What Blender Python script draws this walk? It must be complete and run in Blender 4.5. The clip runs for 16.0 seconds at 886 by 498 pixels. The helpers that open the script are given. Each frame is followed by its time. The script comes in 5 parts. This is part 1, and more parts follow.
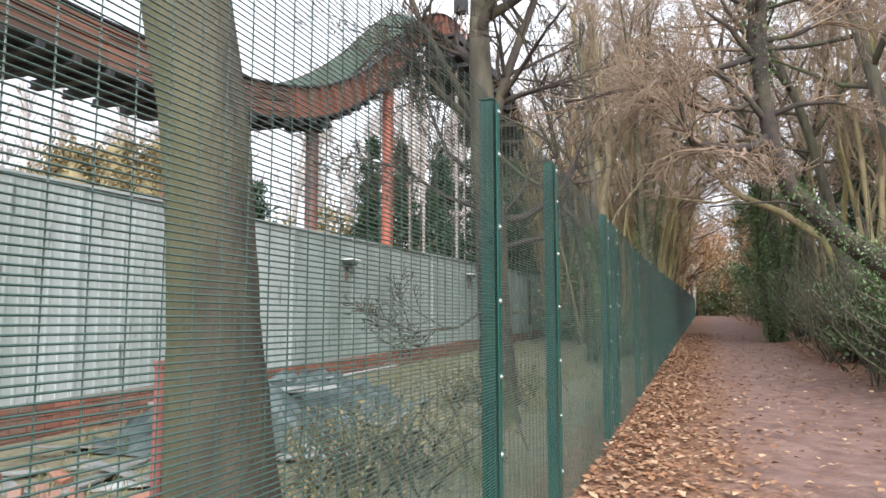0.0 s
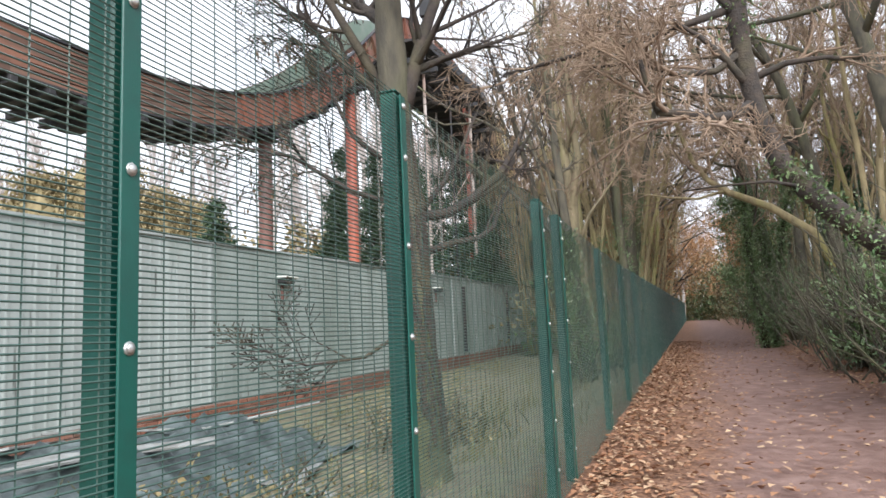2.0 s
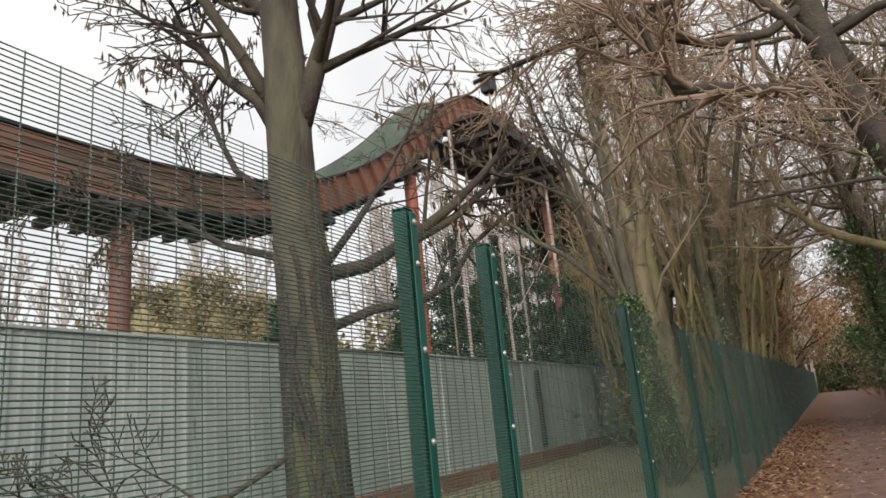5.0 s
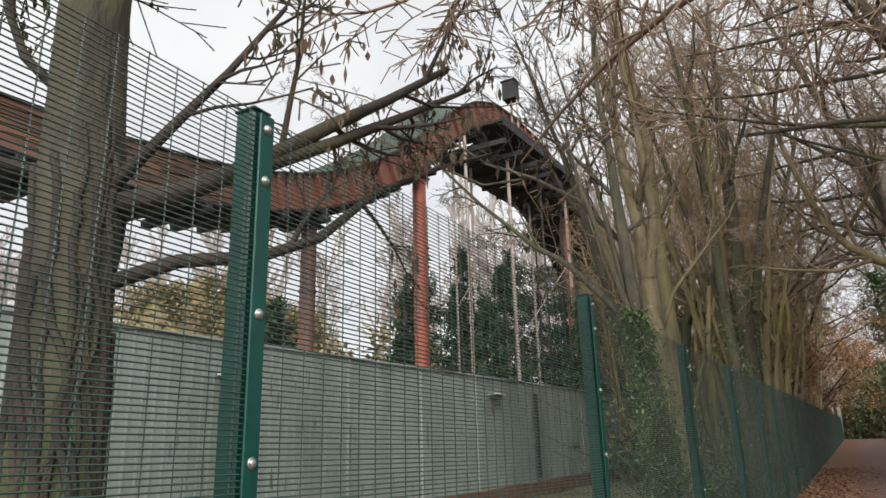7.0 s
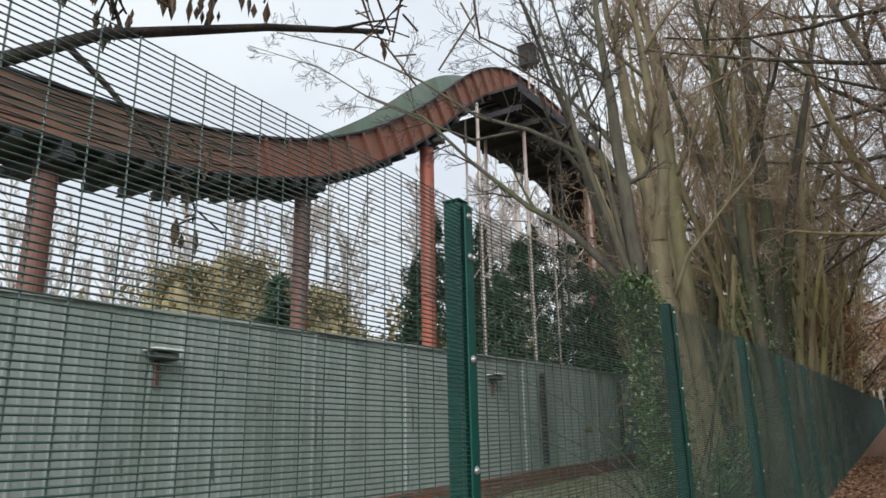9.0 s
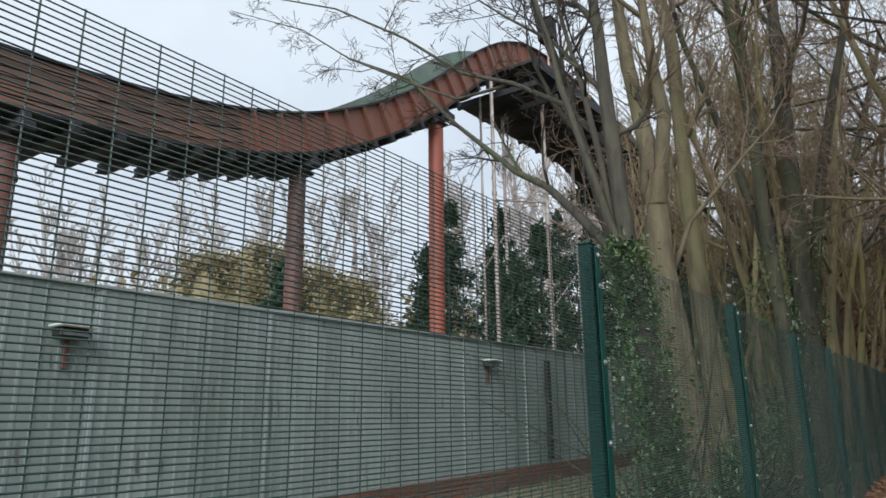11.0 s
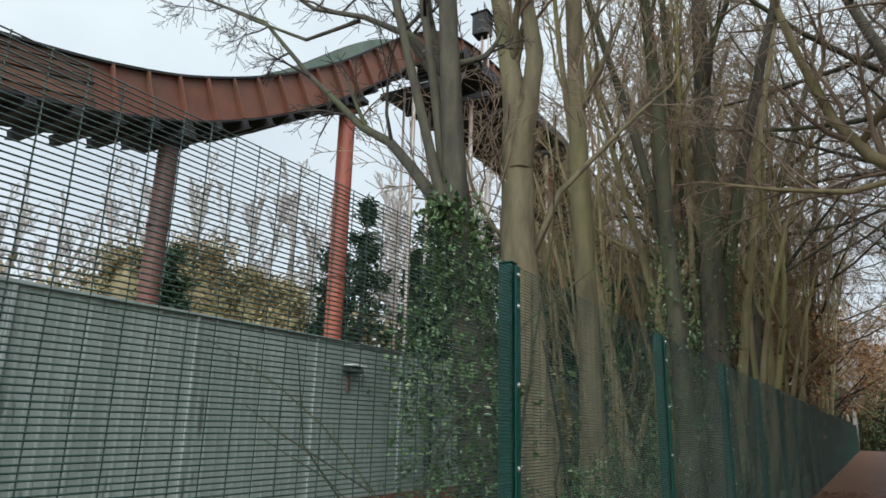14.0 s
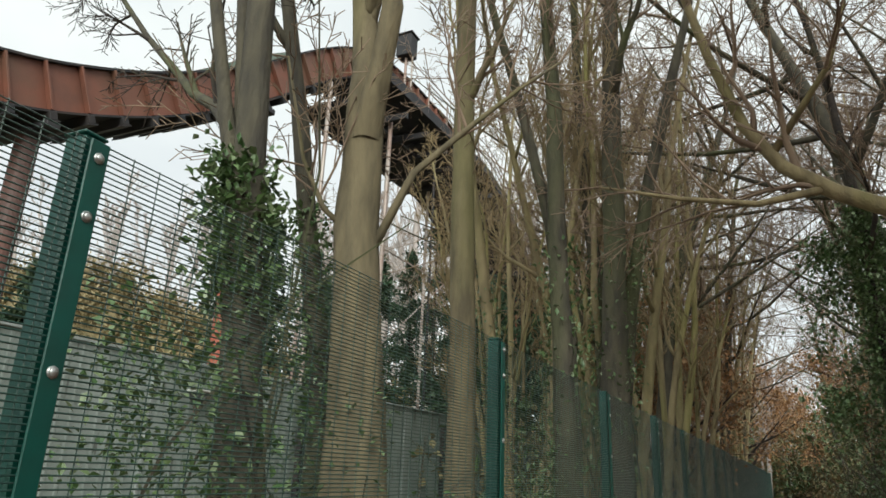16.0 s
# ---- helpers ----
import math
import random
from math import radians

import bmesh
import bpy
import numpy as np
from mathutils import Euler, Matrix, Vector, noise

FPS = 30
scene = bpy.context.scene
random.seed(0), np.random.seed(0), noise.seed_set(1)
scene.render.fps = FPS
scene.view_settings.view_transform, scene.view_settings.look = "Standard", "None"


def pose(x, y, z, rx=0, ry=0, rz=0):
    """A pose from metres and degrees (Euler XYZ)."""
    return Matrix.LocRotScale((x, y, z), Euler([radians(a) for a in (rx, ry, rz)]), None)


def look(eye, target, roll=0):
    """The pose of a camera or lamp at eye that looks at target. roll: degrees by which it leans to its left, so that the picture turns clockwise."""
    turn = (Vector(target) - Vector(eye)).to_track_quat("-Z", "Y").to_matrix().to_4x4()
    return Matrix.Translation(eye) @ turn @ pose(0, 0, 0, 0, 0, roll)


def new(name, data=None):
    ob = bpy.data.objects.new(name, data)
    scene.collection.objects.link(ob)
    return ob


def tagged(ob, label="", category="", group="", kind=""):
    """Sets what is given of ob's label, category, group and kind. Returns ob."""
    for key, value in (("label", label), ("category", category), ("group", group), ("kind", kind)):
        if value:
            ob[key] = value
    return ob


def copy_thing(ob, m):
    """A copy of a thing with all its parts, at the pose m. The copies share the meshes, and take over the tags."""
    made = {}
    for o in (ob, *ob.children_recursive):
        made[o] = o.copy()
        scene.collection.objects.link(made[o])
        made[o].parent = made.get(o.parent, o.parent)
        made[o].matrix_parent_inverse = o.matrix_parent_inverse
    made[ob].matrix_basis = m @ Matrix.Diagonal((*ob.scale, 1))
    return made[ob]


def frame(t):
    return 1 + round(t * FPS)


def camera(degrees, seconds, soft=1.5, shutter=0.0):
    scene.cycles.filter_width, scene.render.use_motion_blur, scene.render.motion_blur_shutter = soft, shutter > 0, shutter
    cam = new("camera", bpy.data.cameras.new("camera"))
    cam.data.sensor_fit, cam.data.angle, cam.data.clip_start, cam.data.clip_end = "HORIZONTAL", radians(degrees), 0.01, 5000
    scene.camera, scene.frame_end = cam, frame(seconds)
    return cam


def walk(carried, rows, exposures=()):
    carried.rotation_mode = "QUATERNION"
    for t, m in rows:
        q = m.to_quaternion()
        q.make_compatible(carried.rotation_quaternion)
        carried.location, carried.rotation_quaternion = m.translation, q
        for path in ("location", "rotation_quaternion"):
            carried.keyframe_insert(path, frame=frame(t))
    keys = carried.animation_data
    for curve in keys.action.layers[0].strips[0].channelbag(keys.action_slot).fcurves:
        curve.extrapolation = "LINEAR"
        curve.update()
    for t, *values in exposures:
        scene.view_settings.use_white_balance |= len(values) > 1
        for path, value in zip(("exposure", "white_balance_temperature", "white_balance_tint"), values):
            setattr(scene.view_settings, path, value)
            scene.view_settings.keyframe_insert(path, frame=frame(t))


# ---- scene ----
# ---- camera and its walk ----
PATH = [
    (0, (0.838, 1.007, 1.351), (0.152, 2.873, 1.571), -0.1),
    (0.5, (0.841, 1.515, 1.379), (0.221, 3.398, 1.645), -0.8),
    (1, (0.961, 1.966, 1.401), (0.346, 3.851, 1.66), -1.1),
    (1.5, (0.961, 2.483, 1.379), (0.321, 4.36, 1.638), -1.2),
    (2, (0.958, 2.979, 1.449), (0.302, 4.85, 1.71), -2.6),
    (2.5, (1.083, 3.453, 1.494), (0.389, 5.301, 1.813), -3.9),
    (3, (1.096, 3.902, 1.489), (0.406, 5.719, 1.959), -4.4),
    (5.5, (1.297, 6.029, 1.546), (0.395, 7.731, 2.084), -5.6),
    (6, (1.193, 6.519, 1.543), (0.354, 8.238, 2.126), -4.9),
    (6.5, (1.155, 7.019, 1.55), (0.296, 8.726, 2.139), -4.4),
    (7, (1.149, 7.381, 1.564), (0.214, 9.052, 2.14), -1.6),
    (7.5, (1.119, 7.871, 1.583), (0.182, 9.543, 2.155), -0.3),
    (8, (1.168, 8.362, 1.608), (0.209, 10.028, 2.159), 0.9),
    (8.5, (1.123, 8.794, 1.589), (0.1, 10.444, 2.072), 1.0),
    (9, (1.088, 9.173, 1.655), (0.068, 10.81, 2.185), -1.2),
    (11.5, (1.168, 11.22, 1.664), (0.053, 12.802, 2.167), -0.5),
    (12, (1.134, 11.676, 1.706), (0.086, 13.292, 2.248), -1.1),
    (12.5, (1.16, 12.063, 1.729), (0.111, 13.662, 2.313), -1.0),
    (13, (1.124, 12.503, 1.727), (0.097, 14.109, 2.329), 0.7),
    (13.5, (1.135, 12.958, 1.744), (0.129, 14.577, 2.349), 0.6),
    (14, (1.232, 13.437, 1.756), (0.241, 15.086, 2.301), 1.5),
    (14.5, (1.204, 13.858, 1.769), (0.253, 15.54, 2.285), 1.7),
    (15, (1.245, 14.277, 1.788), (0.32, 15.955, 2.362), -0.4),
    (15.5, (1.266, 14.732, 1.813), (0.356, 16.391, 2.461), 0.3),
    (16, (1.285, 15.171, 1.819), (0.467, 16.875, 2.473), 2.3),
]
EXPOSURES = [(0.0, 1.15, 6150, 10), (2.0, 1.13, 6100, 10), (3.2, 0.88, 6200, 9), (5.5, 0.40, 6750, 9), (9.0, 0.33, 6100, 6), (12.0, 0.20, 5750, 3), (13.5, 0.22, 5800, 1), (16.0, 0.42, 6450, 1)]
cam = camera(64.2, 16.0, soft=1.6)
walk(cam, [(t, look(eye, target, roll)) for t, eye, target, roll in PATH], EXPOSURES)

# ---- world and light: a bright overcast winter day ----
world = bpy.data.worlds.new("overcast")
scene.world = world
world.use_nodes = True
wn, wl = world.node_tree.nodes, world.node_tree.links
wn.clear()
w_out = wn.new("ShaderNodeOutputWorld")
w_bg = wn.new("ShaderNodeBackground")
w_sky = wn.new("ShaderNodeTexSky")
w_sky.sky_type = "NISHITA"
w_sky.sun_disc = False
w_sky.sun_elevation = radians(28)
w_sky.sun_rotation = radians(200)
w_sky.dust_density = 4.0
w_sat = wn.new("ShaderNodeHueSaturation")
w_sat.inputs["Saturation"].default_value = 0.25
w_sat.inputs["Value"].default_value = 1.0
w_scale = wn.new("ShaderNodeMix")
w_scale.data_type = "RGBA"
w_scale.inputs["Factor"].default_value = 0.86
w_cloud = wn.new("ShaderNodeTexNoise")
w_cloud.inputs["Scale"].default_value = 2.3
w_cloud.inputs["Detail"].default_value = 5
w_ramp = wn.new("ShaderNodeValToRGB")
w_ramp.color_ramp.elements[0].position, w_ramp.color_ramp.elements[0].color = 0.32, (7.2, 7.4, 8.0, 1)
w_ramp.color_ramp.elements[1].position, w_ramp.color_ramp.elements[1].color = 0.68, (9.8, 9.8, 9.9, 1)
w_coord = wn.new("ShaderNodeTexCoord")
wl.new(w_coord.outputs["Generated"], w_cloud.inputs["Vector"])
wl.new(w_cloud.outputs["Fac"], w_ramp.inputs["Fac"])
wl.new(w_sky.outputs["Color"], w_sat.inputs["Color"])
wl.new(w_sat.outputs["Color"], w_scale.inputs["A"])
wl.new(w_ramp.outputs["Color"], w_scale.inputs["B"])
wl.new(w_scale.outputs["Result"], w_bg.inputs["Color"])
w_bg.inputs["Strength"].default_value = 0.09
wl.new(w_bg.outputs["Background"], w_out.inputs["Surface"])

sun_data = bpy.data.lights.new("sun", "SUN")
sun_data.energy, sun_data.angle, sun_data.color = 2.6, radians(40), (1.0, 0.96, 0.9)
sun = new("sun", sun_data)
sun.matrix_world = look((20, -30, 28), (0, 10, 0))


# ---- materials ----
def material(name, color, rough=0.7, metal=0.0, second=None, scale=6.0, bump=0.0, bump_scale=40.0,
             third=None, third_scale=1.2, stretch=(1, 1, 1), vary=0.0, spec=0.5, place="Position", streak=None):
    """A surface with grain and larger stains: color and second mix by a noise of that scale, third by a larger one."""
    m = bpy.data.materials.new(name)
    m.use_nodes = True
    n, l = m.node_tree.nodes, m.node_tree.links
    b = n["Principled BSDF"]
    b.inputs["Roughness"].default_value, b.inputs["Metallic"].default_value = rough, metal
    b.inputs["Specular IOR Level"].default_value = spec
    if place == "Position":
        geo = n.new("ShaderNodeNewGeometry")
        source = geo.outputs["Position"]
    else:
        source = n.new("ShaderNodeTexCoord").outputs["Object"]
    mapping = n.new("ShaderNodeMapping")
    mapping.inputs["Scale"].default_value = stretch
    l.new(source, mapping.inputs["Vector"])

    def noise_at(s, detail=6.0):
        t = n.new("ShaderNodeTexNoise")
        t.inputs["Scale"].default_value, t.inputs["Detail"].default_value = s, detail
        l.new(mapping.outputs["Vector"], t.inputs["Vector"])
        return t.outputs["Fac"]

    def mixed(a, b_color, fac, low, high):
        r = n.new("ShaderNodeMapRange")
        r.inputs["From Min"].default_value, r.inputs["From Max"].default_value = low, high
        l.new(fac, r.inputs["Value"])
        x = n.new("ShaderNodeMix")
        x.data_type = "RGBA"
        l.new(r.outputs["Result"], x.inputs["Factor"])
        if isinstance(a, tuple):
            x.inputs["A"].default_value = (*a, 1)
        else:
            l.new(a, x.inputs["A"])
        x.inputs["B"].default_value = (*b_color, 1)
        return x.outputs["Result"]

    out = color
    if second:
        out = mixed(out, second, noise_at(scale), 0.38, 0.66)
    if third:
        out = mixed(out, third, noise_at(third_scale), 0.5, 0.72)
    if streak:
        tall = n.new("ShaderNodeMapping")
        tall.inputs["Scale"].default_value = (1.0, 5.5, 0.75)
        l.new(source, tall.inputs["Vector"])
        t = n.new("ShaderNodeTexNoise")
        t.inputs["Scale"].default_value, t.inputs["Detail"].default_value = 1.7, 3
        l.new(tall.outputs["Vector"], t.inputs["Vector"])
        out = mixed(out, streak, t.outputs["Fac"], 0.63, 0.69)
    if vary:
        info = n.new("ShaderNodeObjectInfo")
        hsv = n.new("ShaderNodeHueSaturation")
        r = n.new("ShaderNodeMapRange")
        r.inputs["To Min"].default_value, r.inputs["To Max"].default_value = 1 - vary, 1 + vary
        l.new(info.outputs["Random"], r.inputs["Value"])
        l.new(r.outputs["Result"], hsv.inputs["Value"])
        if isinstance(out, tuple):
            hsv.inputs["Color"].default_value = (*out, 1)
        else:
            l.new(out, hsv.inputs["Color"])
        out = hsv.outputs["Color"]
    if isinstance(out, tuple):
        b.inputs["Base Color"].default_value = (*out, 1)
    else:
        l.new(out, b.inputs["Base Color"])
    if bump:
        bp = n.new("ShaderNodeBump")
        bp.inputs["Strength"].default_value, bp.inputs["Distance"].default_value = bump, 0.02
        l.new(noise_at(bump_scale), bp.inputs["Height"])
        l.new(bp.outputs["Normal"], b.inputs["Normal"])
    return m


def leaf_material(name, a, b_color, c, rough=0.55):
    """Leaves that differ one by one between three colours."""
    m = bpy.data.materials.new(name)
    m.use_nodes = True
    n, l = m.node_tree.nodes, m.node_tree.links
    b = n["Principled BSDF"]
    b.inputs["Roughness"].default_value = rough
    geo = n.new("ShaderNodeNewGeometry")
    ramp = n.new("ShaderNodeValToRGB")
    ramp.color_ramp.elements[0].color, ramp.color_ramp.elements[1].color = (*a, 1), (*c, 1)
    e = ramp.color_ramp.elements.new(0.5)
    e.color = (*b_color, 1)
    l.new(geo.outputs["Random Per Island"], ramp.inputs["Fac"])
    l.new(ramp.outputs["Color"], b.inputs["Base Color"])
    return m


M_GREEN = material("green powder coat", (0.005, 0.07, 0.056), 0.42, second=(0.004, 0.055, 0.045), scale=9, third=(0.015, 0.09, 0.06), third_scale=2.2, bump=0.05, bump_scale=300)
M_GREEN_BAR = material("green clamp bar paint", (0.006, 0.08, 0.062), 0.38, second=(0.008, 0.066, 0.052), scale=14, bump=0.05, bump_scale=250)
M_WIRE = material("green coated wire", (0.045, 0.095, 0.08), 0.35, second=(0.03, 0.07, 0.06), scale=3, third=(0.07, 0.115, 0.095), third_scale=1.1)
M_ZINC = material("zinc bolt", (0.55, 0.56, 0.55), 0.35, 0.7, second=(0.4, 0.41, 0.4), scale=60)
M_CLAD = material("weathered grey cladding", (0.40, 0.44, 0.425), 0.5, second=(0.32, 0.35, 0.335), scale=1.6, third=(0.26, 0.30, 0.27), third_scale=0.55, stretch=(1, 1.4, 0.35), bump=0.08, bump_scale=12, streak=(0.13, 0.14, 0.13))
M_CLAD_GREEN = material("darker grey-green cladding", (0.305, 0.345, 0.325), 0.55, second=(0.245, 0.28, 0.262), scale=1.6, third=(0.20, 0.235, 0.21), third_scale=0.55, stretch=(1, 1.4, 0.35), bump=0.08, bump_scale=12, streak=(0.13, 0.14, 0.13))
M_CLAD_EDGE = material("grey cladding trim", (0.36, 0.39, 0.385), 0.5, second=(0.28, 0.31, 0.3), scale=3)
M_BRICK = material("red brick", (0.27, 0.115, 0.075), 0.85, second=(0.2, 0.085, 0.06), scale=22, third=(0.2, 0.15, 0.12), third_scale=1.3, bump=0.4, bump_scale=120, vary=0.25)
M_MORTAR = material("mortar", (0.27, 0.23, 0.2), 0.9, second=(0.2, 0.17, 0.15), scale=18, bump=0.3, bump_scale=80)
M_RUST = material("rust-red track paint", (0.215, 0.085, 0.056), 0.6, second=(0.165, 0.072, 0.05), scale=2.0, third=(0.16, 0.09, 0.06), third_scale=0.7, bump=0.15, bump_scale=20)
M_RUST_DK = material("dark weathered track timber", (0.125, 0.078, 0.058), 0.85, second=(0.075, 0.05, 0.042), scale=3.0, third=(0.20, 0.095, 0.06), third_scale=0.9, stretch=(1, 0.3, 2.5), bump=0.3, bump_scale=25)
M_BOARD = material("brown stained track boarding", (0.15, 0.085, 0.06), 0.8, second=(0.09, 0.058, 0.045), scale=3.0, third=(0.23, 0.10, 0.062), third_scale=0.9, stretch=(1, 0.3, 2.5), bump=0.3, bump_scale=25, vary=0.35)
# near-black base carries the shade under the deck and track in its colour
M_DARK = material("dark steel and shaded undersides", (0.03, 0.03, 0.034), 0.75, second=(0.018, 0.019, 0.022), scale=2.5, third=(0.05, 0.036, 0.03), third_scale=0.8, bump=0.1)
M_ALGAE = material("algae-green trough lining", (0.14, 0.20, 0.155), 0.6, second=(0.19, 0.23, 0.19), scale=1.5, third=(0.11, 0.13, 0.10), third_scale=0.5, bump=0.1)
M_COLUMN = material("rust-brown column steel", (0.135, 0.068, 0.055), 0.6, second=(0.095, 0.056, 0.05), scale=1.3, third=(0.22, 0.078, 0.052), third_scale=0.45, stretch=(1, 1, 0.4), bump=0.1)
M_COLUMN_RED = material("red column paint", (0.32, 0.085, 0.05), 0.55, second=(0.22, 0.065, 0.045), scale=1.3, third=(0.15, 0.06, 0.05), third_scale=0.5, stretch=(1, 1, 0.4), bump=0.1)
M_POLE = material("galvanised scaffold pole", (0.42, 0.38, 0.35), 0.5, 0.3, second=(0.28, 0.2, 0.17), scale=2.0, stretch=(1, 1, 0.3))
M_BARK_MOSS = material("mossy grey-green bark", (0.092, 0.082, 0.056), 0.9, second=(0.048, 0.043, 0.034), scale=9, third=(0.085, 0.095, 0.04), third_scale=1.1, stretch=(1, 1, 0.28), bump=0.7, bump_scale=45)
M_BARK_PALE = material("pale olive bark", (0.29, 0.235, 0.13), 0.9, second=(0.18, 0.145, 0.082), scale=8, third=(0.26, 0.24, 0.09), third_scale=1.2, stretch=(1, 1, 0.25), bump=0.6, bump_scale=40)
M_BARK_SMOOTH = material("smooth olive bark", (0.20, 0.165, 0.098), 0.9, second=(0.11, 0.092, 0.057), scale=8, third=(0.185, 0.175, 0.072), third_scale=1.2, stretch=(1, 1, 0.25), bump=0.6, bump_scale=40)
M_BARK_DARK = material("dark bark and backlit limbs", (0.055, 0.042, 0.034), 0.9, second=(0.03, 0.026, 0.024), scale=10, third=(0.08, 0.07, 0.04), third_scale=2.0, bump=0.7, bump_scale=45)
M_TWIG = material("brown twigs", (0.27, 0.195, 0.135), 0.9, second=(0.19, 0.135, 0.10), scale=2.0)
M_TWIG_PALE = material("olive-brown twigs", (0.30, 0.225, 0.125), 0.9, second=(0.21, 0.16, 0.09), scale=2.0)
# distance haze is mixed into this base colour, paler and greyer than bark
M_TWIG_FAR = material("haze-paled grey-brown twigs", (0.42, 0.38, 0.36), 0.9, second=(0.36, 0.32, 0.30), scale=0.6)
M_LITTER = leaf_material("fallen leaves", (0.33, 0.17, 0.085), (0.22, 0.105, 0.06), (0.50, 0.35, 0.22), 0.7)
M_IVY = leaf_material("ivy leaves", (0.06, 0.12, 0.042), (0.105, 0.17, 0.06), (0.20, 0.25, 0.14), 0.35)
M_CONIFER = leaf_material("dark conifer foliage", (0.03, 0.07, 0.04), (0.045, 0.09, 0.045), (0.075, 0.11, 0.055), 0.6)
M_OLIVE = leaf_material("olive winter foliage", (0.20, 0.16, 0.075), (0.16, 0.145, 0.07), (0.25, 0.19, 0.09), 0.7)
M_BEECH = leaf_material("russet beech leaves", (0.36, 0.19, 0.08), (0.29, 0.15, 0.065), (0.42, 0.26, 0.125), 0.7)
M_TAN = leaf_material("tan winter foliage", (0.29, 0.235, 0.125), (0.27, 0.225, 0.12), (0.305, 0.245, 0.135), 0.9)
M_MATTED = material("matted tan foliage", (0.27, 0.22, 0.12), 0.95, second=(0.20, 0.165, 0.088), scale=0.9, third=(0.17, 0.15, 0.075), third_scale=0.25, bump=0.6, bump_scale=3.0)
M_CATKIN = leaf_material("dry hanging catkins", (0.10, 0.07, 0.045), (0.15, 0.10, 0.06), (0.07, 0.055, 0.04), 0.8)
M_BLACK = material("dull black plastic", (0.02, 0.022, 0.022), 0.5, second=(0.035, 0.035, 0.035), scale=20)
M_WHITE = material("off-white lamp hood", (0.7, 0.7, 0.66), 0.4, second=(0.55, 0.55, 0.5), scale=15)
M_GLASS = material("dusty lamp glass", (0.12, 0.13, 0.13), 0.15, second=(0.18, 0.18, 0.17), scale=9)
M_TARP = material("dark torn sheeting", (0.05, 0.065, 0.065), 0.5, second=(0.12, 0.15, 0.15), scale=5, third=(0.02, 0.03, 0.03), third_scale=2, bump=0.5, bump_scale=15)
M_DEBRIS = material("grey weathered board", (0.30, 0.31, 0.30), 0.8, second=(0.18, 0.18, 0.17), scale=7, vary=0.3, bump=0.3)
M_WEED = leaf_material("dull winter grass", (0.16, 0.155, 0.07), (0.22, 0.19, 0.10), (0.10, 0.12, 0.05), 0.8)
M_REDPOLE = material("faded red paint", (0.26, 0.09, 0.075), 0.7, second=(0.16, 0.07, 0.06), scale=8)


def ground_material():
    """Trodden mauve-brown mud in the middle of the path, leaf mould beside it, dull grass and soil behind the fence."""
    m = material("woodland ground", (0.15, 0.10, 0.085), 0.9)
    n, l = m.node_tree.nodes, m.node_tree.links
    b = n["Principled BSDF"]
    geo = n.new("ShaderNodeNewGeometry")
    xyz = n.new("ShaderNodeSeparateXYZ")
    l.new(geo.outputs["Position"], xyz.inputs["Vector"])

    def tex(s, detail=7):
        t = n.new("ShaderNodeTexNoise")
        t.inputs["Scale"].default_value, t.inputs["Detail"].default_value = s, detail
        l.new(geo.outputs["Position"], t.inputs["Vector"])
        return t.outputs["Fac"]

    def ramp(fac, stops):
        r = n.new("ShaderNodeValToRGB")
        els = r.color_ramp.elements
        while len(els) < len(stops):
            els.new(0.5)
        for e, (p, c) in zip(els, stops):
            e.position, e.color = p, (*c, 1)
        l.new(fac, r.inputs["Fac"])
        return r.outputs["Color"]

    def span(value, low, high):
        r = n.new("ShaderNodeMapRange")
        r.inputs["From Min"].default_value, r.inputs["From Max"].default_value = low, high
        l.new(value, r.inputs["Value"])
        return r.outputs["Result"]

    def math_node(op, a, c):
        x = n.new("ShaderNodeMath")
        x.operation = op
        for i, v in enumerate((a, c)):
            if isinstance(v, (int, float)):
                x.inputs[i].default_value = v
            else:
                l.new(v, x.inputs[i])
        return x.outputs["Value"]

    def mix(f, a, c):
        x = n.new("ShaderNodeMix")
        x.data_type = "RGBA"
        l.new(f, x.inputs["Factor"])
        l.new(a, x.inputs["A"])
        l.new(c, x.inputs["B"])
        return x.outputs["Result"]

    mud = ramp(tex(5.0), [(0.3, (0.135, 0.075, 0.06)), (0.5, (0.19, 0.115, 0.096)), (0.72, (0.255, 0.165, 0.14))])
    mould = ramp(tex(26.0), [(0.3, (0.08, 0.042, 0.027)), (0.5, (0.20, 0.10, 0.058)), (0.7, (0.33, 0.19, 0.11))])
    soil = ramp(tex(9.0), [(0.3, (0.10, 0.085, 0.055)), (0.5, (0.17, 0.15, 0.10)), (0.7, (0.19, 0.20, 0.11))])
    wobble = math_node("MULTIPLY", math_node("SUBTRACT", tex(1.3), 0.5), 1.6)
    across = math_node("ADD", xyz.outputs["X"], wobble)
    left_edge = span(across, 0.75, 1.35)
    right_edge = span(across, 3.6, 2.7)
    path_mask = math_node("MULTIPLY", left_edge, right_edge)
    speck = span(tex(40.0), 0.60, 0.68)
    base = mix(path_mask, mould, mud)
    base = mix(math_node("MULTIPLY", speck, 0.55), base, mould)
    behind = span(xyz.outputs["X"], -0.1, -0.5)
    l.new(mix(behind, base, soil), b.inputs["Base Color"])
    bp = n.new("ShaderNodeBump")
    bp.inputs["Strength"].default_value, bp.inputs["Distance"].default_value = 0.8, 0.03
    l.new(tex(22.0), bp.inputs["Height"])
    l.new(bp.outputs["Normal"], b.inputs["Normal"])
    return m


M_GROUND = ground_material()


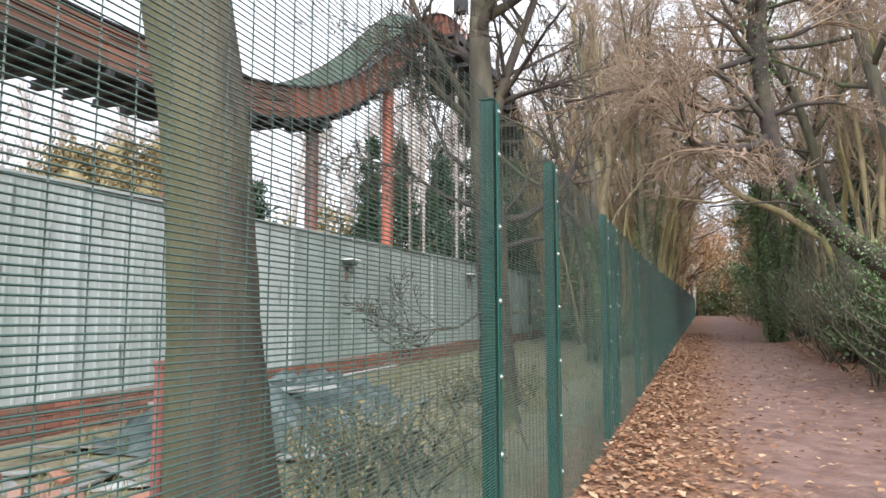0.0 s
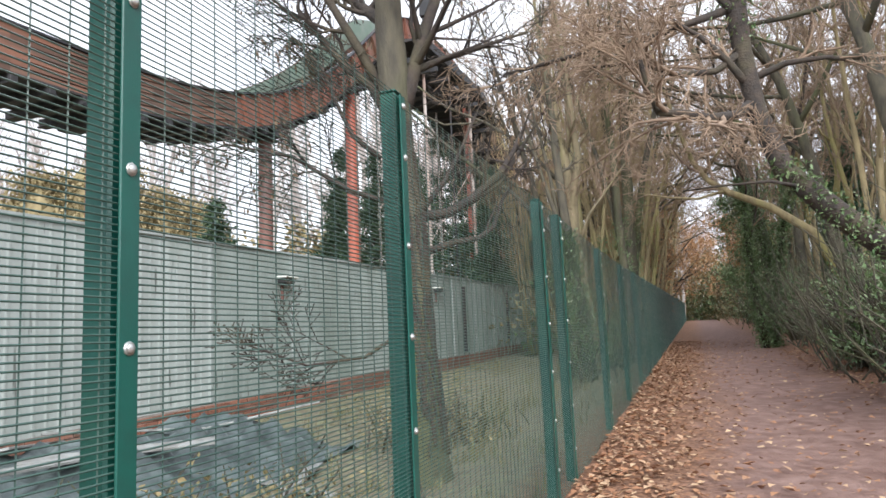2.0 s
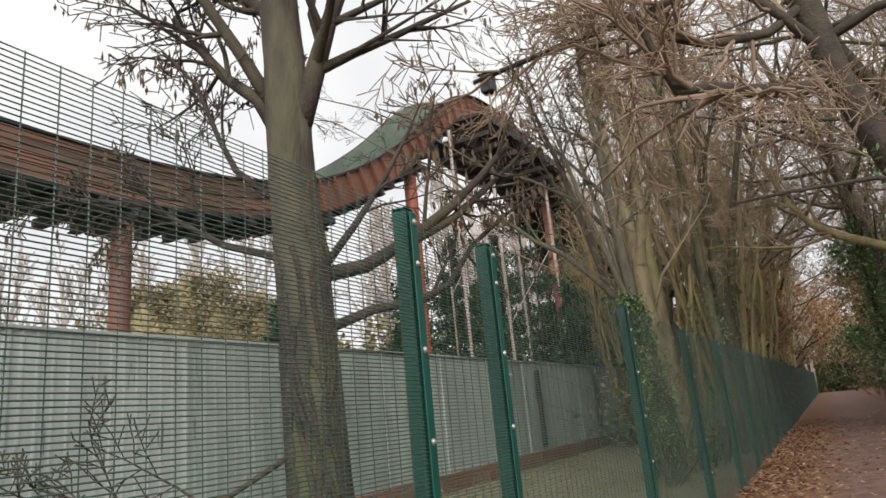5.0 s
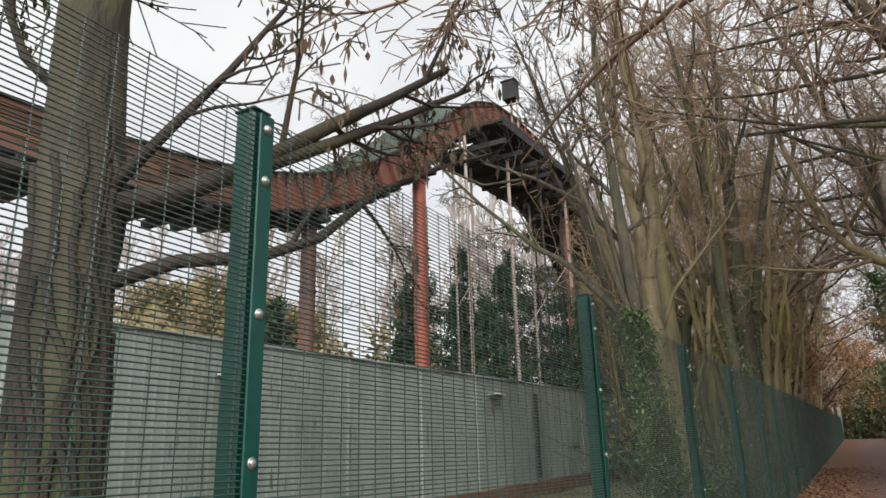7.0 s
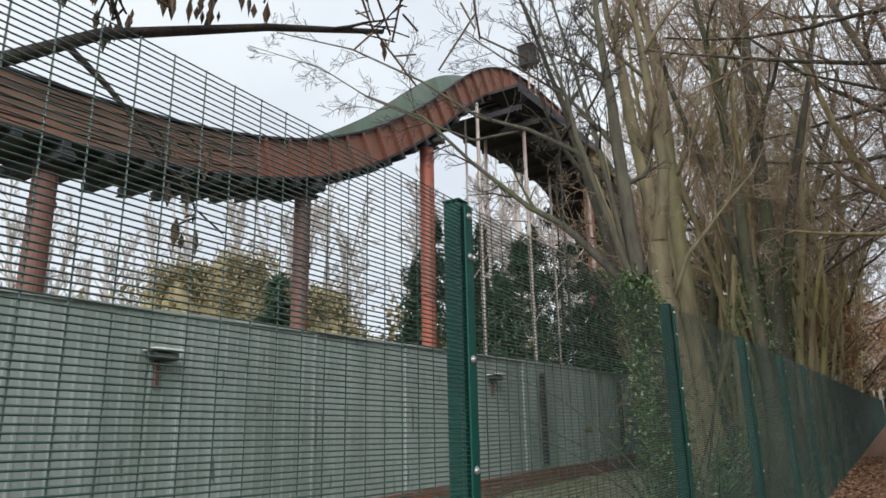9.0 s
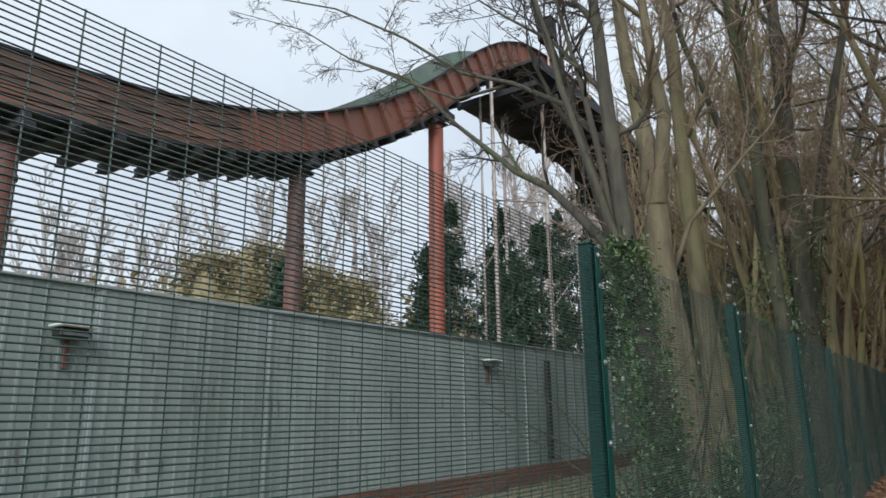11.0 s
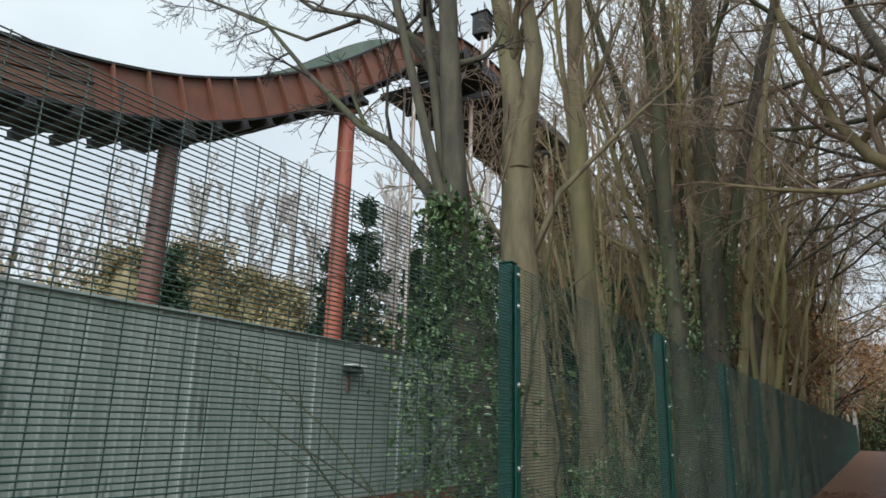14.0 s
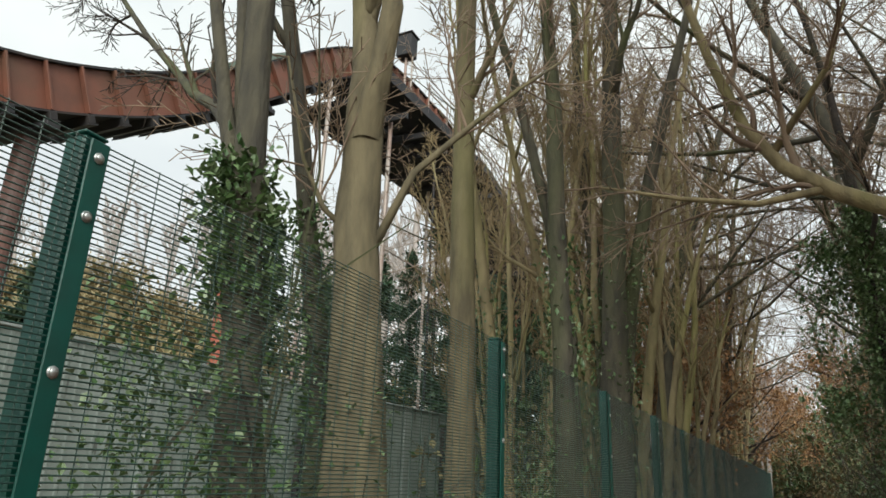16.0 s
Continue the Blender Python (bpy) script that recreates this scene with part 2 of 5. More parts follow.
# ---- building helpers ----
def mesh_of(name, verts, faces, mat, smooth=False):
    me = bpy.data.meshes.new(name)
    me.from_pydata([tuple(v) for v in verts], [], [tuple(f) for f in faces])
    me.materials.append(mat)
    if smooth:
        me.polygons.foreach_set("use_smooth", [True] * len(me.polygons))
    me.update()
    return me


def thing(name, label, category, group="", kind="", at=None):
    ob = new(name)
    if at is not None:
        ob.matrix_basis = at
    return tagged(ob, label, category, group, kind)


def piece(name, me, parent, label="", at=None):
    ob = new(name, me)
    ob.parent = parent
    if at is not None:
        ob.matrix_basis = at
    return tagged(ob, label) if label else ob


class Build:
    """Collects boxes, bars and tubes into one mesh."""

    def __init__(self):
        self.v, self.f = [], []

    def add(self, verts, faces):
        k = len(self.v)
        self.v.extend(verts)
        self.f.extend([tuple(i + k for i in f) for f in faces])

    def box(self, lo, hi, bevel=0.0, m=None):
        (x0, y0, z0), (x1, y1, z1) = lo, hi
        b = min(bevel, (x1 - x0) / 3, (y1 - y0) / 3, (z1 - z0) / 3)
        if b <= 0:
            vs = [(x, y, z) for z in (z0, z1) for y in (y0, y1) for x in (x0, x1)]
            fs = [(0, 2, 3, 1), (4, 5, 7, 6), (0, 1, 5, 4), (2, 6, 7, 3), (0, 4, 6, 2), (1, 3, 7, 5)]
        else:
            bm = bmesh.new()
            bmesh.ops.create_cube(bm, size=1, matrix=Matrix.Translation(((x0 + x1) / 2, (y0 + y1) / 2, (z0 + z1) / 2)) @ Matrix.Diagonal((x1 - x0, y1 - y0, z1 - z0, 1)))
            bmesh.ops.bevel(bm, geom=bm.edges[:], offset=b, segments=1, affect="EDGES")
            bm.verts.index_update()
            vs = [tuple(v.co) for v in bm.verts]
            fs = [tuple(v.index for v in f.verts) for f in bm.faces]
            bm.free()
        if m is not None:
            vs = [tuple(m @ Vector(v)) for v in vs]
        self.add(vs, fs)

    def tube(self, pts, radii, sides=6, cap=True):
        pts = [Vector(p) for p in pts]
        if not isinstance(radii, (list, tuple)):
            radii = [radii] * len(pts)
        rings, ref = [], None
        for i, p in enumerate(pts):
            d = (pts[min(i + 1, len(pts) - 1)] - pts[max(i - 1, 0)])
            d = d.normalized() if d.length > 1e-9 else Vector((0, 0, 1))
            if ref is None:
                ref = Vector((1, 0, 0)) if abs(d.x) < 0.8 else Vector((0, 1, 0))
            a = (ref - d * ref.dot(d))
            a = a.normalized() if a.length > 1e-6 else d.orthogonal().normalized()
            ref = a
            c = d.cross(a)
            rings.append([tuple(p + (a * math.cos(2 * math.pi * k / sides) + c * math.sin(2 * math.pi * k / sides)) * radii[i]) for k in range(sides)])
        vs = [v for r in rings for v in r]
        fs = []
        for i in range(len(rings) - 1):
            for k in range(sides):
                k2 = (k + 1) % sides
                fs.append((i * sides + k, i * sides + k2, (i + 1) * sides + k2, (i + 1) * sides + k))
        if cap:
            fs.append(tuple(range(sides))[::-1])
            fs.append(tuple((len(rings) - 1) * sides + k for k in range(sides)))
        self.add(vs, fs)

    def mesh(self, name, mat, smooth=False):
        return mesh_of(name, self.v, self.f, mat, smooth)


def lerp_table(table, y):
    """Reads a height off a short table, running on at its end slopes."""
    if y <= table[0][0]:
        (a, za), (b, zb) = table[0], table[1]
    elif y >= table[-1][0]:
        (a, za), (b, zb) = table[-2], table[-1]
    else:
        for (a, za), (b, zb) in zip(table, table[1:]):
            if a <= y <= b:
                break
    return za + (zb - za) * (y - a) / (b - a)


def ground_z(x, y):
    yy = max(-30.0, min(130.0, y))
    z = 0.10 + 0.029 * yy
    if x < -0.4:
        z -= 0.22 * min(1.0, (-0.4 - x) / 1.5)
    if x > 3.2:
        z += 0.25 * min(1.0, (x - 3.2) / 1.5)
    return z


# ---- ground ----
def build_ground():
    xs = [-3000, -800, -250, -100, -50, -30, -20, -14, -10] + [round(-8 + 0.4 * i, 2) for i in range(19)] + [round(-0.4 + 0.16 * i, 2) for i in range(34)] + [5.5, 6.5, 8, 11, 16, 25, 50, 100, 250, 800, 3000]
    ys = [-3000, -800, -250, -100, -50, -25, -12, -8] + [round(-5 + 0.25 * i, 2) for i in range(140)] + [30 + i for i in range(1, 40)] + [75, 85, 100, 115, 130, 200, 400, 1000, 3000]
    rng = random.Random(3)
    vs, fs = [], []
    for y in ys:
        for x in xs:
            bumpy = 0.035 * noise.noise(Vector((x * 0.9, y * 0.9, 0))) + 0.014 * noise.noise(Vector((x * 3.1, y * 3.1, 2))) if abs(x) < 30 and abs(y) < 80 else 0
            dip = -0.04 * math.exp(-((x - 2.0) / 0.8) ** 2) if x > 0 else 0
            vs.append((x, y, ground_z(x, y) + bumpy + dip + rng.uniform(-0.004, 0.004)))
    w = len(xs)
    for j in range(len(ys) - 1):
        for i in range(w - 1):
            fs.append((j * w + i, j * w + i + 1, (j + 1) * w + i + 1, (j + 1) * w + i))
    ob = new("ground", mesh_of("ground", vs, fs, M_GROUND, True))
    tagged(ob, "trodden brown mud path with leaf mould at its edges", "ground", kind="structure")


build_ground()

# ---- anti-climb mesh fence ----
POST_Y = [-3.54, -1.03, 1.49, 4.005, 5.335, 7.85, 8.575, 11.09, 13.605, 16.12, 18.635]
while POST_Y[-1] < 128:
    POST_Y.append(POST_Y[-1] + 2.515)
FENCE_TOP = [(1.49, 2.33), (5.335, 2.357), (7.85, 2.395), (11.09, 2.40), (13.605, 2.44), (16.12, 2.513), (18.635, 2.58), (60, 3.78)]
WIRE_PITCH, UPRIGHT_PITCH = 0.0130, 0.0762


def fence_top(y):
    return lerp_table(FENCE_TOP, y)


def mesh_panel(y0, y1):
    """One welded panel: level wires in front, uprights behind, sheared to the rake of the fence."""
    z0, z1 = fence_top(y0), fence_top(y1)
    low0, low1 = ground_z(0, y0) - 0.02, ground_z(0, y1) - 0.02
    r = 0.0019
    vs, fs = [], []

    def bar(p, q, side):
        k = len(vs)
        for c in (p, q):
            for dx, ds in ((-r, 0), (0, -r), (r, 0), (0, r)):
                vs.append((c[0] + dx, c[1] + (ds if side else 0), c[2] + (0 if side else ds)))
        for i in range(4):
            j = (i + 1) % 4
            fs.append((k + i, k + j, k + 4 + j, k + 4 + i))

    n = int((z0 - low0) / WIRE_PITCH)
    for i in range(n):
        d = 0.002 + i * WIRE_PITCH
        bar((0.0, y0 - 0.01, z0 - d), (0.0, y1 + 0.01, z1 - d), False)
    m = int(round((y1 - y0) / UPRIGHT_PITCH))
    for i in range(1, m):
        y = y0 + (y1 - y0) * i / m
        f = i / m
        bar((-0.0045, y, low0 + (low1 - low0) * f), (-0.0045, y, z0 + (z1 - z0) * f + 0.004), True)
    return mesh_of("mesh_panel", vs, fs, M_WIRE)


def build_fence():
    fence = thing("mesh_fence", "tall dark green anti-climb welded mesh fence beside the path", "fence")
    posts = Build()
    posts.box((-0.070, -0.056, -2.75), (-0.008, 0.0, 0.012), 0.006)
    post_me = posts.mesh("post", M_GREEN)
    capb = Build()
    capb.box((-0.073, -0.059, 0.0125), (-0.005, 0.003, 0.02), 0.003)
    cap_me = capb.mesh("cap", M_GREEN_BAR)
    barb = Build()
    barb.box((0.0025, -0.048, -2.3), (0.009, 0.0, 0.0), 0.002)
    bar_me = barb.mesh("clamp_bar", M_GREEN_BAR)
    boltb = Build()
    boltb.tube([(0.009, 0, 0), (0.012, 0, 0)], 0.013, 8)
    boltb.tube([(0.012, 0, 0), (0.016, 0, 0), (0.019, 0, 0)], [0.0105, 0.009, 0.004], 8)
    bolt_me = boltb.mesh("bolt", M_ZINC, True)
    for y in POST_Y:
        z = fence_top(y)
        post = piece("post", post_me, fence, "dark green box-section steel post", pose(0, y, z))
        piece("cap", cap_me, post)
        bar = piece("clamp_bar", bar_me, post, "bright green flat clamp bar")
        if -2 < y < 34:
            drop = -0.06 if y < 6 else -0.03 if y < 8 else 0.0
            for k in range(7):
                piece("bolt", bolt_me, post, "shiny zinc bolt" if k == 0 else "", pose(0, -0.024, (drop if k else 0) - 0.04 - (0.135 if k else 0) - 0.325 * max(0, k - 1)))
    for y0, y1 in zip(POST_Y, POST_Y[1:]):
        piece("mesh_panel", mesh_panel(y0, y1), fence)


build_fence()

# ---- grey screen fence on its brick plinth ----
CLAD_X = -6.42


def clad_top(y):
    return 2.95 + 0.0235 * y


def clad_low(y):
    return 0.30 + 0.028 * y


def build_screen():
    screen = thing("screen_fence", "tall pale grey-green sheet screen fence with stained joints", "fence")
    rng = random.Random(11)
    y = -7.0
    width = 2.44
    while y < 75:
        z0, z1, t0, t1 = clad_low(y), clad_low(y + width), clad_top(y), clad_top(y + width)
        b = Build()
        off = rng.uniform(-0.012, 0.012)
        ribs = 13
        prof = []
        for k in range(ribs):
            f0 = k / ribs
            prof += [(f0, 0.0), (f0 + 0.70 / ribs, 0.0), (f0 + 0.76 / ribs, 0.006), (f0 + 0.94 / ribs, 0.006)]
        prof.append((1.0, 0.0))
        vs = []
        for f, d in prof:
            yy = y + 0.006 + (width - 0.012) * f
            for back in (0, 0.02):
                x = CLAD_X + off + d - back
                vs += [(x, yy, z0 + (z1 - z0) * f), (x, yy, t0 + (t1 - t0) * f - 0.02)]
        fs = []
        for k in range(len(prof) - 1):
            a, c = 4 * k, 4 * k + 4
            fs += [(a, c, c + 1, a + 1), (a + 2, a + 3, c + 3, c + 2), (a + 1, c + 1, c + 3, a + 3), (a, a + 2, c + 2, c)]
        e = 4 * (len(prof) - 1)
        fs += [(0, 1, 3, 2), (e, e + 2, e + 3, e + 1)]
        # sheets from y = 11 on take the darker, greener grey
        piece("sheet", mesh_of("sheet", vs, fs, M_CLAD if y < 11 else M_CLAD_GREEN), screen)
        cap = Build()
        cap.add([(CLAD_X + dx, yy, tt + dz) for yy, tt in ((y, t0), (y + width, t1)) for dx, dz in ((-0.06, -0.02), (0.04, -0.02), (0.04, 0.015), (-0.06, 0.015))],
                [(0, 1, 2, 3), (7, 6, 5, 4), (0, 4, 5, 1), (1, 5, 6, 2), (2, 6, 7, 3), (3, 7, 4, 0)])
        piece("capping", cap.mesh("capping", M_CLAD_EDGE), screen)
        strip = Build()
        strip.box((CLAD_X - 0.03, y - 0.025, z0), (CLAD_X + 0.022, y + 0.025, t0 - 0.022), 0.004)
        piece("cover_strip", strip.mesh("cover_strip", M_CLAD_EDGE), screen)
        y += width
    for yy, zl, zh in ((25.65, 1.1, 3.28), (31.5, 1.4, 3.4)):
        b = Build()
        b.box((CLAD_X + 0.03, yy - 0.07, zl), (CLAD_X + 0.13, yy + 0.07, zh), 0.01)
        piece("support_post", b.mesh("support_post", M_DARK), screen, "dark rusty support post")


build_screen()


def build_floodlight(y, z):
    lamp = thing("floodlight", "small floodlight with white hood on the grey screen fence", "lamp", group="floodlights on the screen", at=pose(CLAD_X, y, z))
    b = Build()
    b.box((0.03, -0.17, -0.10), (0.22, 0.17, -0.01), 0.015)
    piece("housing", b.mesh("housing", M_BLACK), lamp, "black lamp housing")
    b = Build()
    b.box((0.0, -0.20, 0.0), (0.28, 0.20, 0.035), 0.012)
    piece("hood", b.mesh("hood", M_WHITE), lamp, "off-white lamp hood")
    b = Build()
    b.box((0.222, -0.14, -0.085), (0.226, 0.14, -0.03))
    piece("glass", b.mesh("glass", M_GLASS), lamp)
    b = Build()
    b.box((0.012, -0.03, -0.42), (0.05, 0.03, -0.08), 0.006)
    piece("bracket", b.mesh("bracket", M_COLUMN), lamp, "rusty bracket")


build_floodlight(14.6, 2.78)
build_floodlight(23.1, 3.06)


# ---- ride track on columns ----
TRACK = [(-12, 7.25), (2, 7.2), (8, 7.15), (13, 7.2), (16.2, 7.38), (19, 7.72), (21.3, 8.22), (23.6, 8.95), (25.8, 10.0), (27.7, 11.15), (29.95, 12.75), (31.5, 14.1), (33.3, 15.6), (35, 16.75), (37, 17.55), (39.5, 17.85), (43, 17.85), (46, 17.4), (49, 16.0), (54, 13.3), (63, 9.8), (72, 6.3)]


def smooth_track(step=0.47):
    """A smooth run of (y, z, slope) along the track's floor at even steps."""
    ys = np.array([a for a, _ in TRACK], float)
    zs = np.array([b for _, b in TRACK], float)
    fine_y = np.linspace(ys[0], ys[-1], 1600)
    fine_z = np.interp(fine_y, ys, zs) + 0.2
    kernel = np.hanning(61)
    kernel /= kernel.sum()
    fine_z = np.convolve(np.pad(fine_z, 30, mode="edge"), kernel, mode="valid")
    s = np.concatenate([[0], np.cumsum(np.hypot(np.diff(fine_y), np.diff(fine_z)))])
    at = np.arange(0, s[-1], step)
    yy, zz = np.interp(at, s, fine_y), np.interp(at, s, fine_z)
    slope = np.arctan2(np.gradient(zz), np.gradient(yy))
    return list(zip(yy.tolist(), zz.tolist(), slope.tolist()))


def sweep(rows, profile, x0=0.0, closed=True):
    """Sweeps a profile of (x, up) along the track rows."""
    vs, fs = [], []
    n = len(profile)
    for y, z, a in rows:
        for px, pu in profile:
            vs.append((x0 + px, y - math.sin(a) * pu, z + math.cos(a) * pu))
    for j in range(len(rows) - 1):
        for i in range(n if closed else n - 1):
            k = (i + 1) % n
            fs.append((j * n + i, j * n + k, (j + 1) * n + k, (j + 1) * n + i))
    if closed:
        fs += [tuple(range(n))[::-1], tuple((len(rows) - 1) * n + i for i in range(n))]
    return vs, fs


def build_track():
    rows = smooth_track()
    track = thing("ride_track", "rust-red steel ride trough curving up on tall columns", "ride track")
    near, far = -12.15, -14.35
    wall = [(0, 0.05), (0, 1.08), (-0.05, 1.08), (-0.05, 0.05)]
    split = max(k for k, r in enumerate(rows) if r[0] < 21.5)
    flat, curve = rows[:split + 1], rows[split:]
    piece("near_side", mesh_of("near_side", *sweep(curve, wall, near), M_RUST), track, "rust-red steel side panel")
    piece("backing", mesh_of("backing", *sweep(flat, wall, near - 0.004), M_RUST_DK), track)
    for k in range(6):
        low = 0.06 + 0.172 * k
        lip = 0.035 + 0.018 * (k % 2)
        board = [(0.0, low), (lip, low), (lip, low + 0.145), (0.0, low + 0.145)]
        for a in range(0, split, 9):
            run = [(y, z + 0.006 * math.sin(a * 1.7 + k * 2.3), t) for y, z, t in flat[a:a + 10]]
            if len(run) > 1:
                piece("board", mesh_of("board", *sweep(run, board, near), M_BOARD), track)
    piece("far_side", mesh_of("far_side", *sweep(rows, [(0, 0.05), (0, 1.42), (-0.05, 1.42), (-0.05, 0.05)], far), M_RUST_DK), track)
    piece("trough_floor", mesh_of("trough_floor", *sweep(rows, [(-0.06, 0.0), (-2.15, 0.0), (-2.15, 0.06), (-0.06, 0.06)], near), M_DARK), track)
    piece("trough_lining", mesh_of("trough_lining", *sweep(rows, [(-0.055, 0.3), (-0.055, 1.06), (-0.075, 1.06), (-0.075, 0.3)], near), M_ALGAE), track, "algae-green trough lining")
    lining = [(0.055, 0.3), (0.055, 1.40), (0.075, 1.40), (0.075, 0.3)]
    piece("trough_lining", mesh_of("trough_lining", *sweep(rows, lining, far), M_ALGAE), track)
    top = [(-0.09, 1.084), (0.11, 1.084), (0.11, 1.14), (-0.09, 1.14)]
    piece("top_flange", mesh_of("top_flange", *sweep(rows, top, near), M_DARK), track)
    piece("bottom_flange", mesh_of("bottom_flange", *sweep(rows, [(-0.05, -0.02), (0.10, -0.02), (0.10, 0.03), (-0.05, 0.03)], near), M_DARK), track)
    rib = Build()
    rib.box((0.004, -0.025, 0.035), (0.15, 0.025, 1.082), 0.005)
    rib_me = rib.mesh("rib", M_RUST)
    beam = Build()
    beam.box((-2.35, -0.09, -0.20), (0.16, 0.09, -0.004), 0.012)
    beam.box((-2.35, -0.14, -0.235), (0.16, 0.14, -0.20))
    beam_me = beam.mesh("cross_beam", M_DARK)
    for i, (y, z, a) in enumerate(rows):
        if i % 2 == 0:
            m = Matrix.Translation((near, y, z)) @ Matrix.Rotation(a, 4, "X")
            if 21.5 < y < 70:
                piece("rib", rib_me, track, "", m)
            if y < 70:
                piece("cross_beam", beam_me, track, "", m)
    return rows


TRACK_ROWS = build_track()


def track_z(y):
    return float(np.interp(y, [r[0] for r in TRACK_ROWS], [r[1] for r in TRACK_ROWS]))


def build_column(x, y, top, radius, mat, label):
    col = thing("support_column", label, "column", group="columns under the ride track")
    base = ground_z(x, y)
    b = Build()
    b.tube([(x, y, base), (x, y, top - 0.42)], radius, 20)
    piece("shaft", b.mesh("shaft", mat, False), col)
    b = Build()
    b.box((x - 1.15, y - 0.16, top - 0.42), (x + 0.75, y + 0.16, top - 0.24), 0.02)
    b.box((x - 0.35, y - 0.3, top - 0.52), (x + 0.35, y + 0.3, top - 0.42), 0.02)
    piece("crosshead", b.mesh("crosshead", M_DARK), col, "dark steel crosshead")
    b = Build()
    b.tube([(x, y, base - 0.1), (x, y, base + 0.5), (x, y, base + 0.75)], [radius * 2.2, radius * 2.0, radius * 1.3], 16)
    piece("footing", b.mesh("footing", M_MORTAR), col, "concrete footing")
    for h in (base + 3.2, base + 6.0):
        if h < top - 1:
            b = Build()
            b.tube([(x, y, h), (x, y, h + 0.09)], radius * 1.12, 20)
            piece("collar", b.mesh("collar", mat), col)


for cy in (2.0, 9.0, 16.2, 23.55):
    build_column(-12.65, cy, track_z(cy) - 0.02, 0.24, M_COLUMN, "tall rust-brown tubular steel column carrying the track")
for cy, cx in ((29.95, -12.5), (46.5, -12.2), (53.5, -12.4), (61.0, -12.4)):
    build_column(cx, cy, track_z(cy) - 0.05, 0.27, M_COLUMN_RED, "tall red tubular steel column carrying the track")


def build_tower():
    """Dark maintenance deck beside the crest, its handrails, poles and the box at its head."""
    deck = thing("maintenance_deck", "dark steel maintenance deck with handrails beside the track crest", "platform")
    def deck_z(y):
        return min(16.4 + 0.05 * (y - 34), track_z(y) - 0.9) if y > 40 else 16.4 + 0.05 * (y - 34)
    ys = [34.3 + 0.9 * i for i in range(36)]
    rows = []
    for a in ys:
        rows.append((a, deck_z(a), math.atan((deck_z(a + 0.3) - deck_z(a - 0.3)) / 0.6)))
    prof = [(0, 0), (1.5, 0), (1.5, 0.12), (0, 0.12)]
    piece("deck_plate", mesh_of("deck_plate", *sweep(rows, prof, -12.1), M_DARK), deck, "underside plating, coloured dark as in shade")
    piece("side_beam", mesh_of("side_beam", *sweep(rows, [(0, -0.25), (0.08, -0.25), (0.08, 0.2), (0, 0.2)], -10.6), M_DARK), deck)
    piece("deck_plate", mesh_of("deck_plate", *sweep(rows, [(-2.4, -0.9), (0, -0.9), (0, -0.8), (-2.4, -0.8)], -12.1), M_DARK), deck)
    for h in (0.45, 0.8, 1.15):
        b = Build()
        b.tube([(-10.55, y, z + h + 0.15) for y, z, a in rows[4:]], 0.028, 5)
        piece("handrail", b.mesh("handrail", M_POLE), deck, "pale metal handrail")
    for y, z, a in rows[4::2]:
        b = Build()
        b.tube([(-10.55, y, z - 0.1), (-10.55, y, z + 1.35)], 0.032, 5)
        piece("handrail_post", b.mesh("handrail_post", M_POLE), deck)
    for y, z, a in rows[::2]:
        b = Build()
        b.box((-14.4, y - 0.07, z - 1.15), (-10.5, y + 0.07, z - 0.9), 0.01)
        piece("joist", b.mesh("joist", M_DARK), deck)
    for px, py, r, mat, lab in ((-11.4, 36.4, 0.085, M_POLE, "pale galvanised pole"), (-11.93, 33.0, 0.075, M_POLE, "grey galvanised pole"), (-13.2, 34.2, 0.05, M_POLE, ""), (-13.4, 36.4, 0.07, M_POLE, ""), (-11.2, 43.8, 0.085, M_POLE, ""), (-13.4, 43.8, 0.07, M_POLE, ""), (-11.2, 40.0, 0.05, M_DARK, "")):
        b = Build()
        b.tube([(px, py, ground_z(px, py)), (px, py, deck_z(py) - 0.9)], r, 10)
        for h in (3.5, 7.0, 10.5):
            b.tube([(px, py, h), (px, py, h + 0.16)], r * 1.35, 10)
        piece("scaffold_pole", b.mesh("scaffold_pole", mat), deck, lab)
    for p, q in (((-11.93, 33.0, 10.3), (-11.4, 36.4, 11.0)), ((-13.2, 34.2, 8.0), (-11.4, 36.4, 12.5)), ((-11.4, 36.4, 6.5), (-11.2, 43.8, 12.0)), ((-11.4, 36.4, 10.3), (-11.2, 43.8, 10.3))):
        b = Build()
        b.tube([p, q], 0.035, 6)
        piece("brace", b.mesh("brace", M_POLE), deck)
    box = thing("control_box", "dark metal box on a post above the track crest", "box", at=pose(-11.35, 37.2, 18.6))
    b = Build()
    b.box((-0.35, -0.3, 0.35), (0.35, 0.3, 1.35), 0.03)
    piece("body", b.mesh("body", M_DARK), box)
    b = Build()
    b.box((-0.42, -0.36, 1.352), (0.42, 0.36, 1.42), 0.02)
    piece("lid", b.mesh("lid", M_DARK), box)
    b = Build()
    b.tube([(0, 0, -2.0), (0, 0, 0.348)], 0.06, 8)
    b.tube([(0.3, 0, -1.9), (0.3, 0, 0.348)], 0.04, 8)
    piece("stand", b.mesh("stand", M_POLE), box)


build_tower()


# ---- trees ----
SIDES = (12, 7, 5, 3, 3, 3)
FINEST = {"radius": 0.0045}


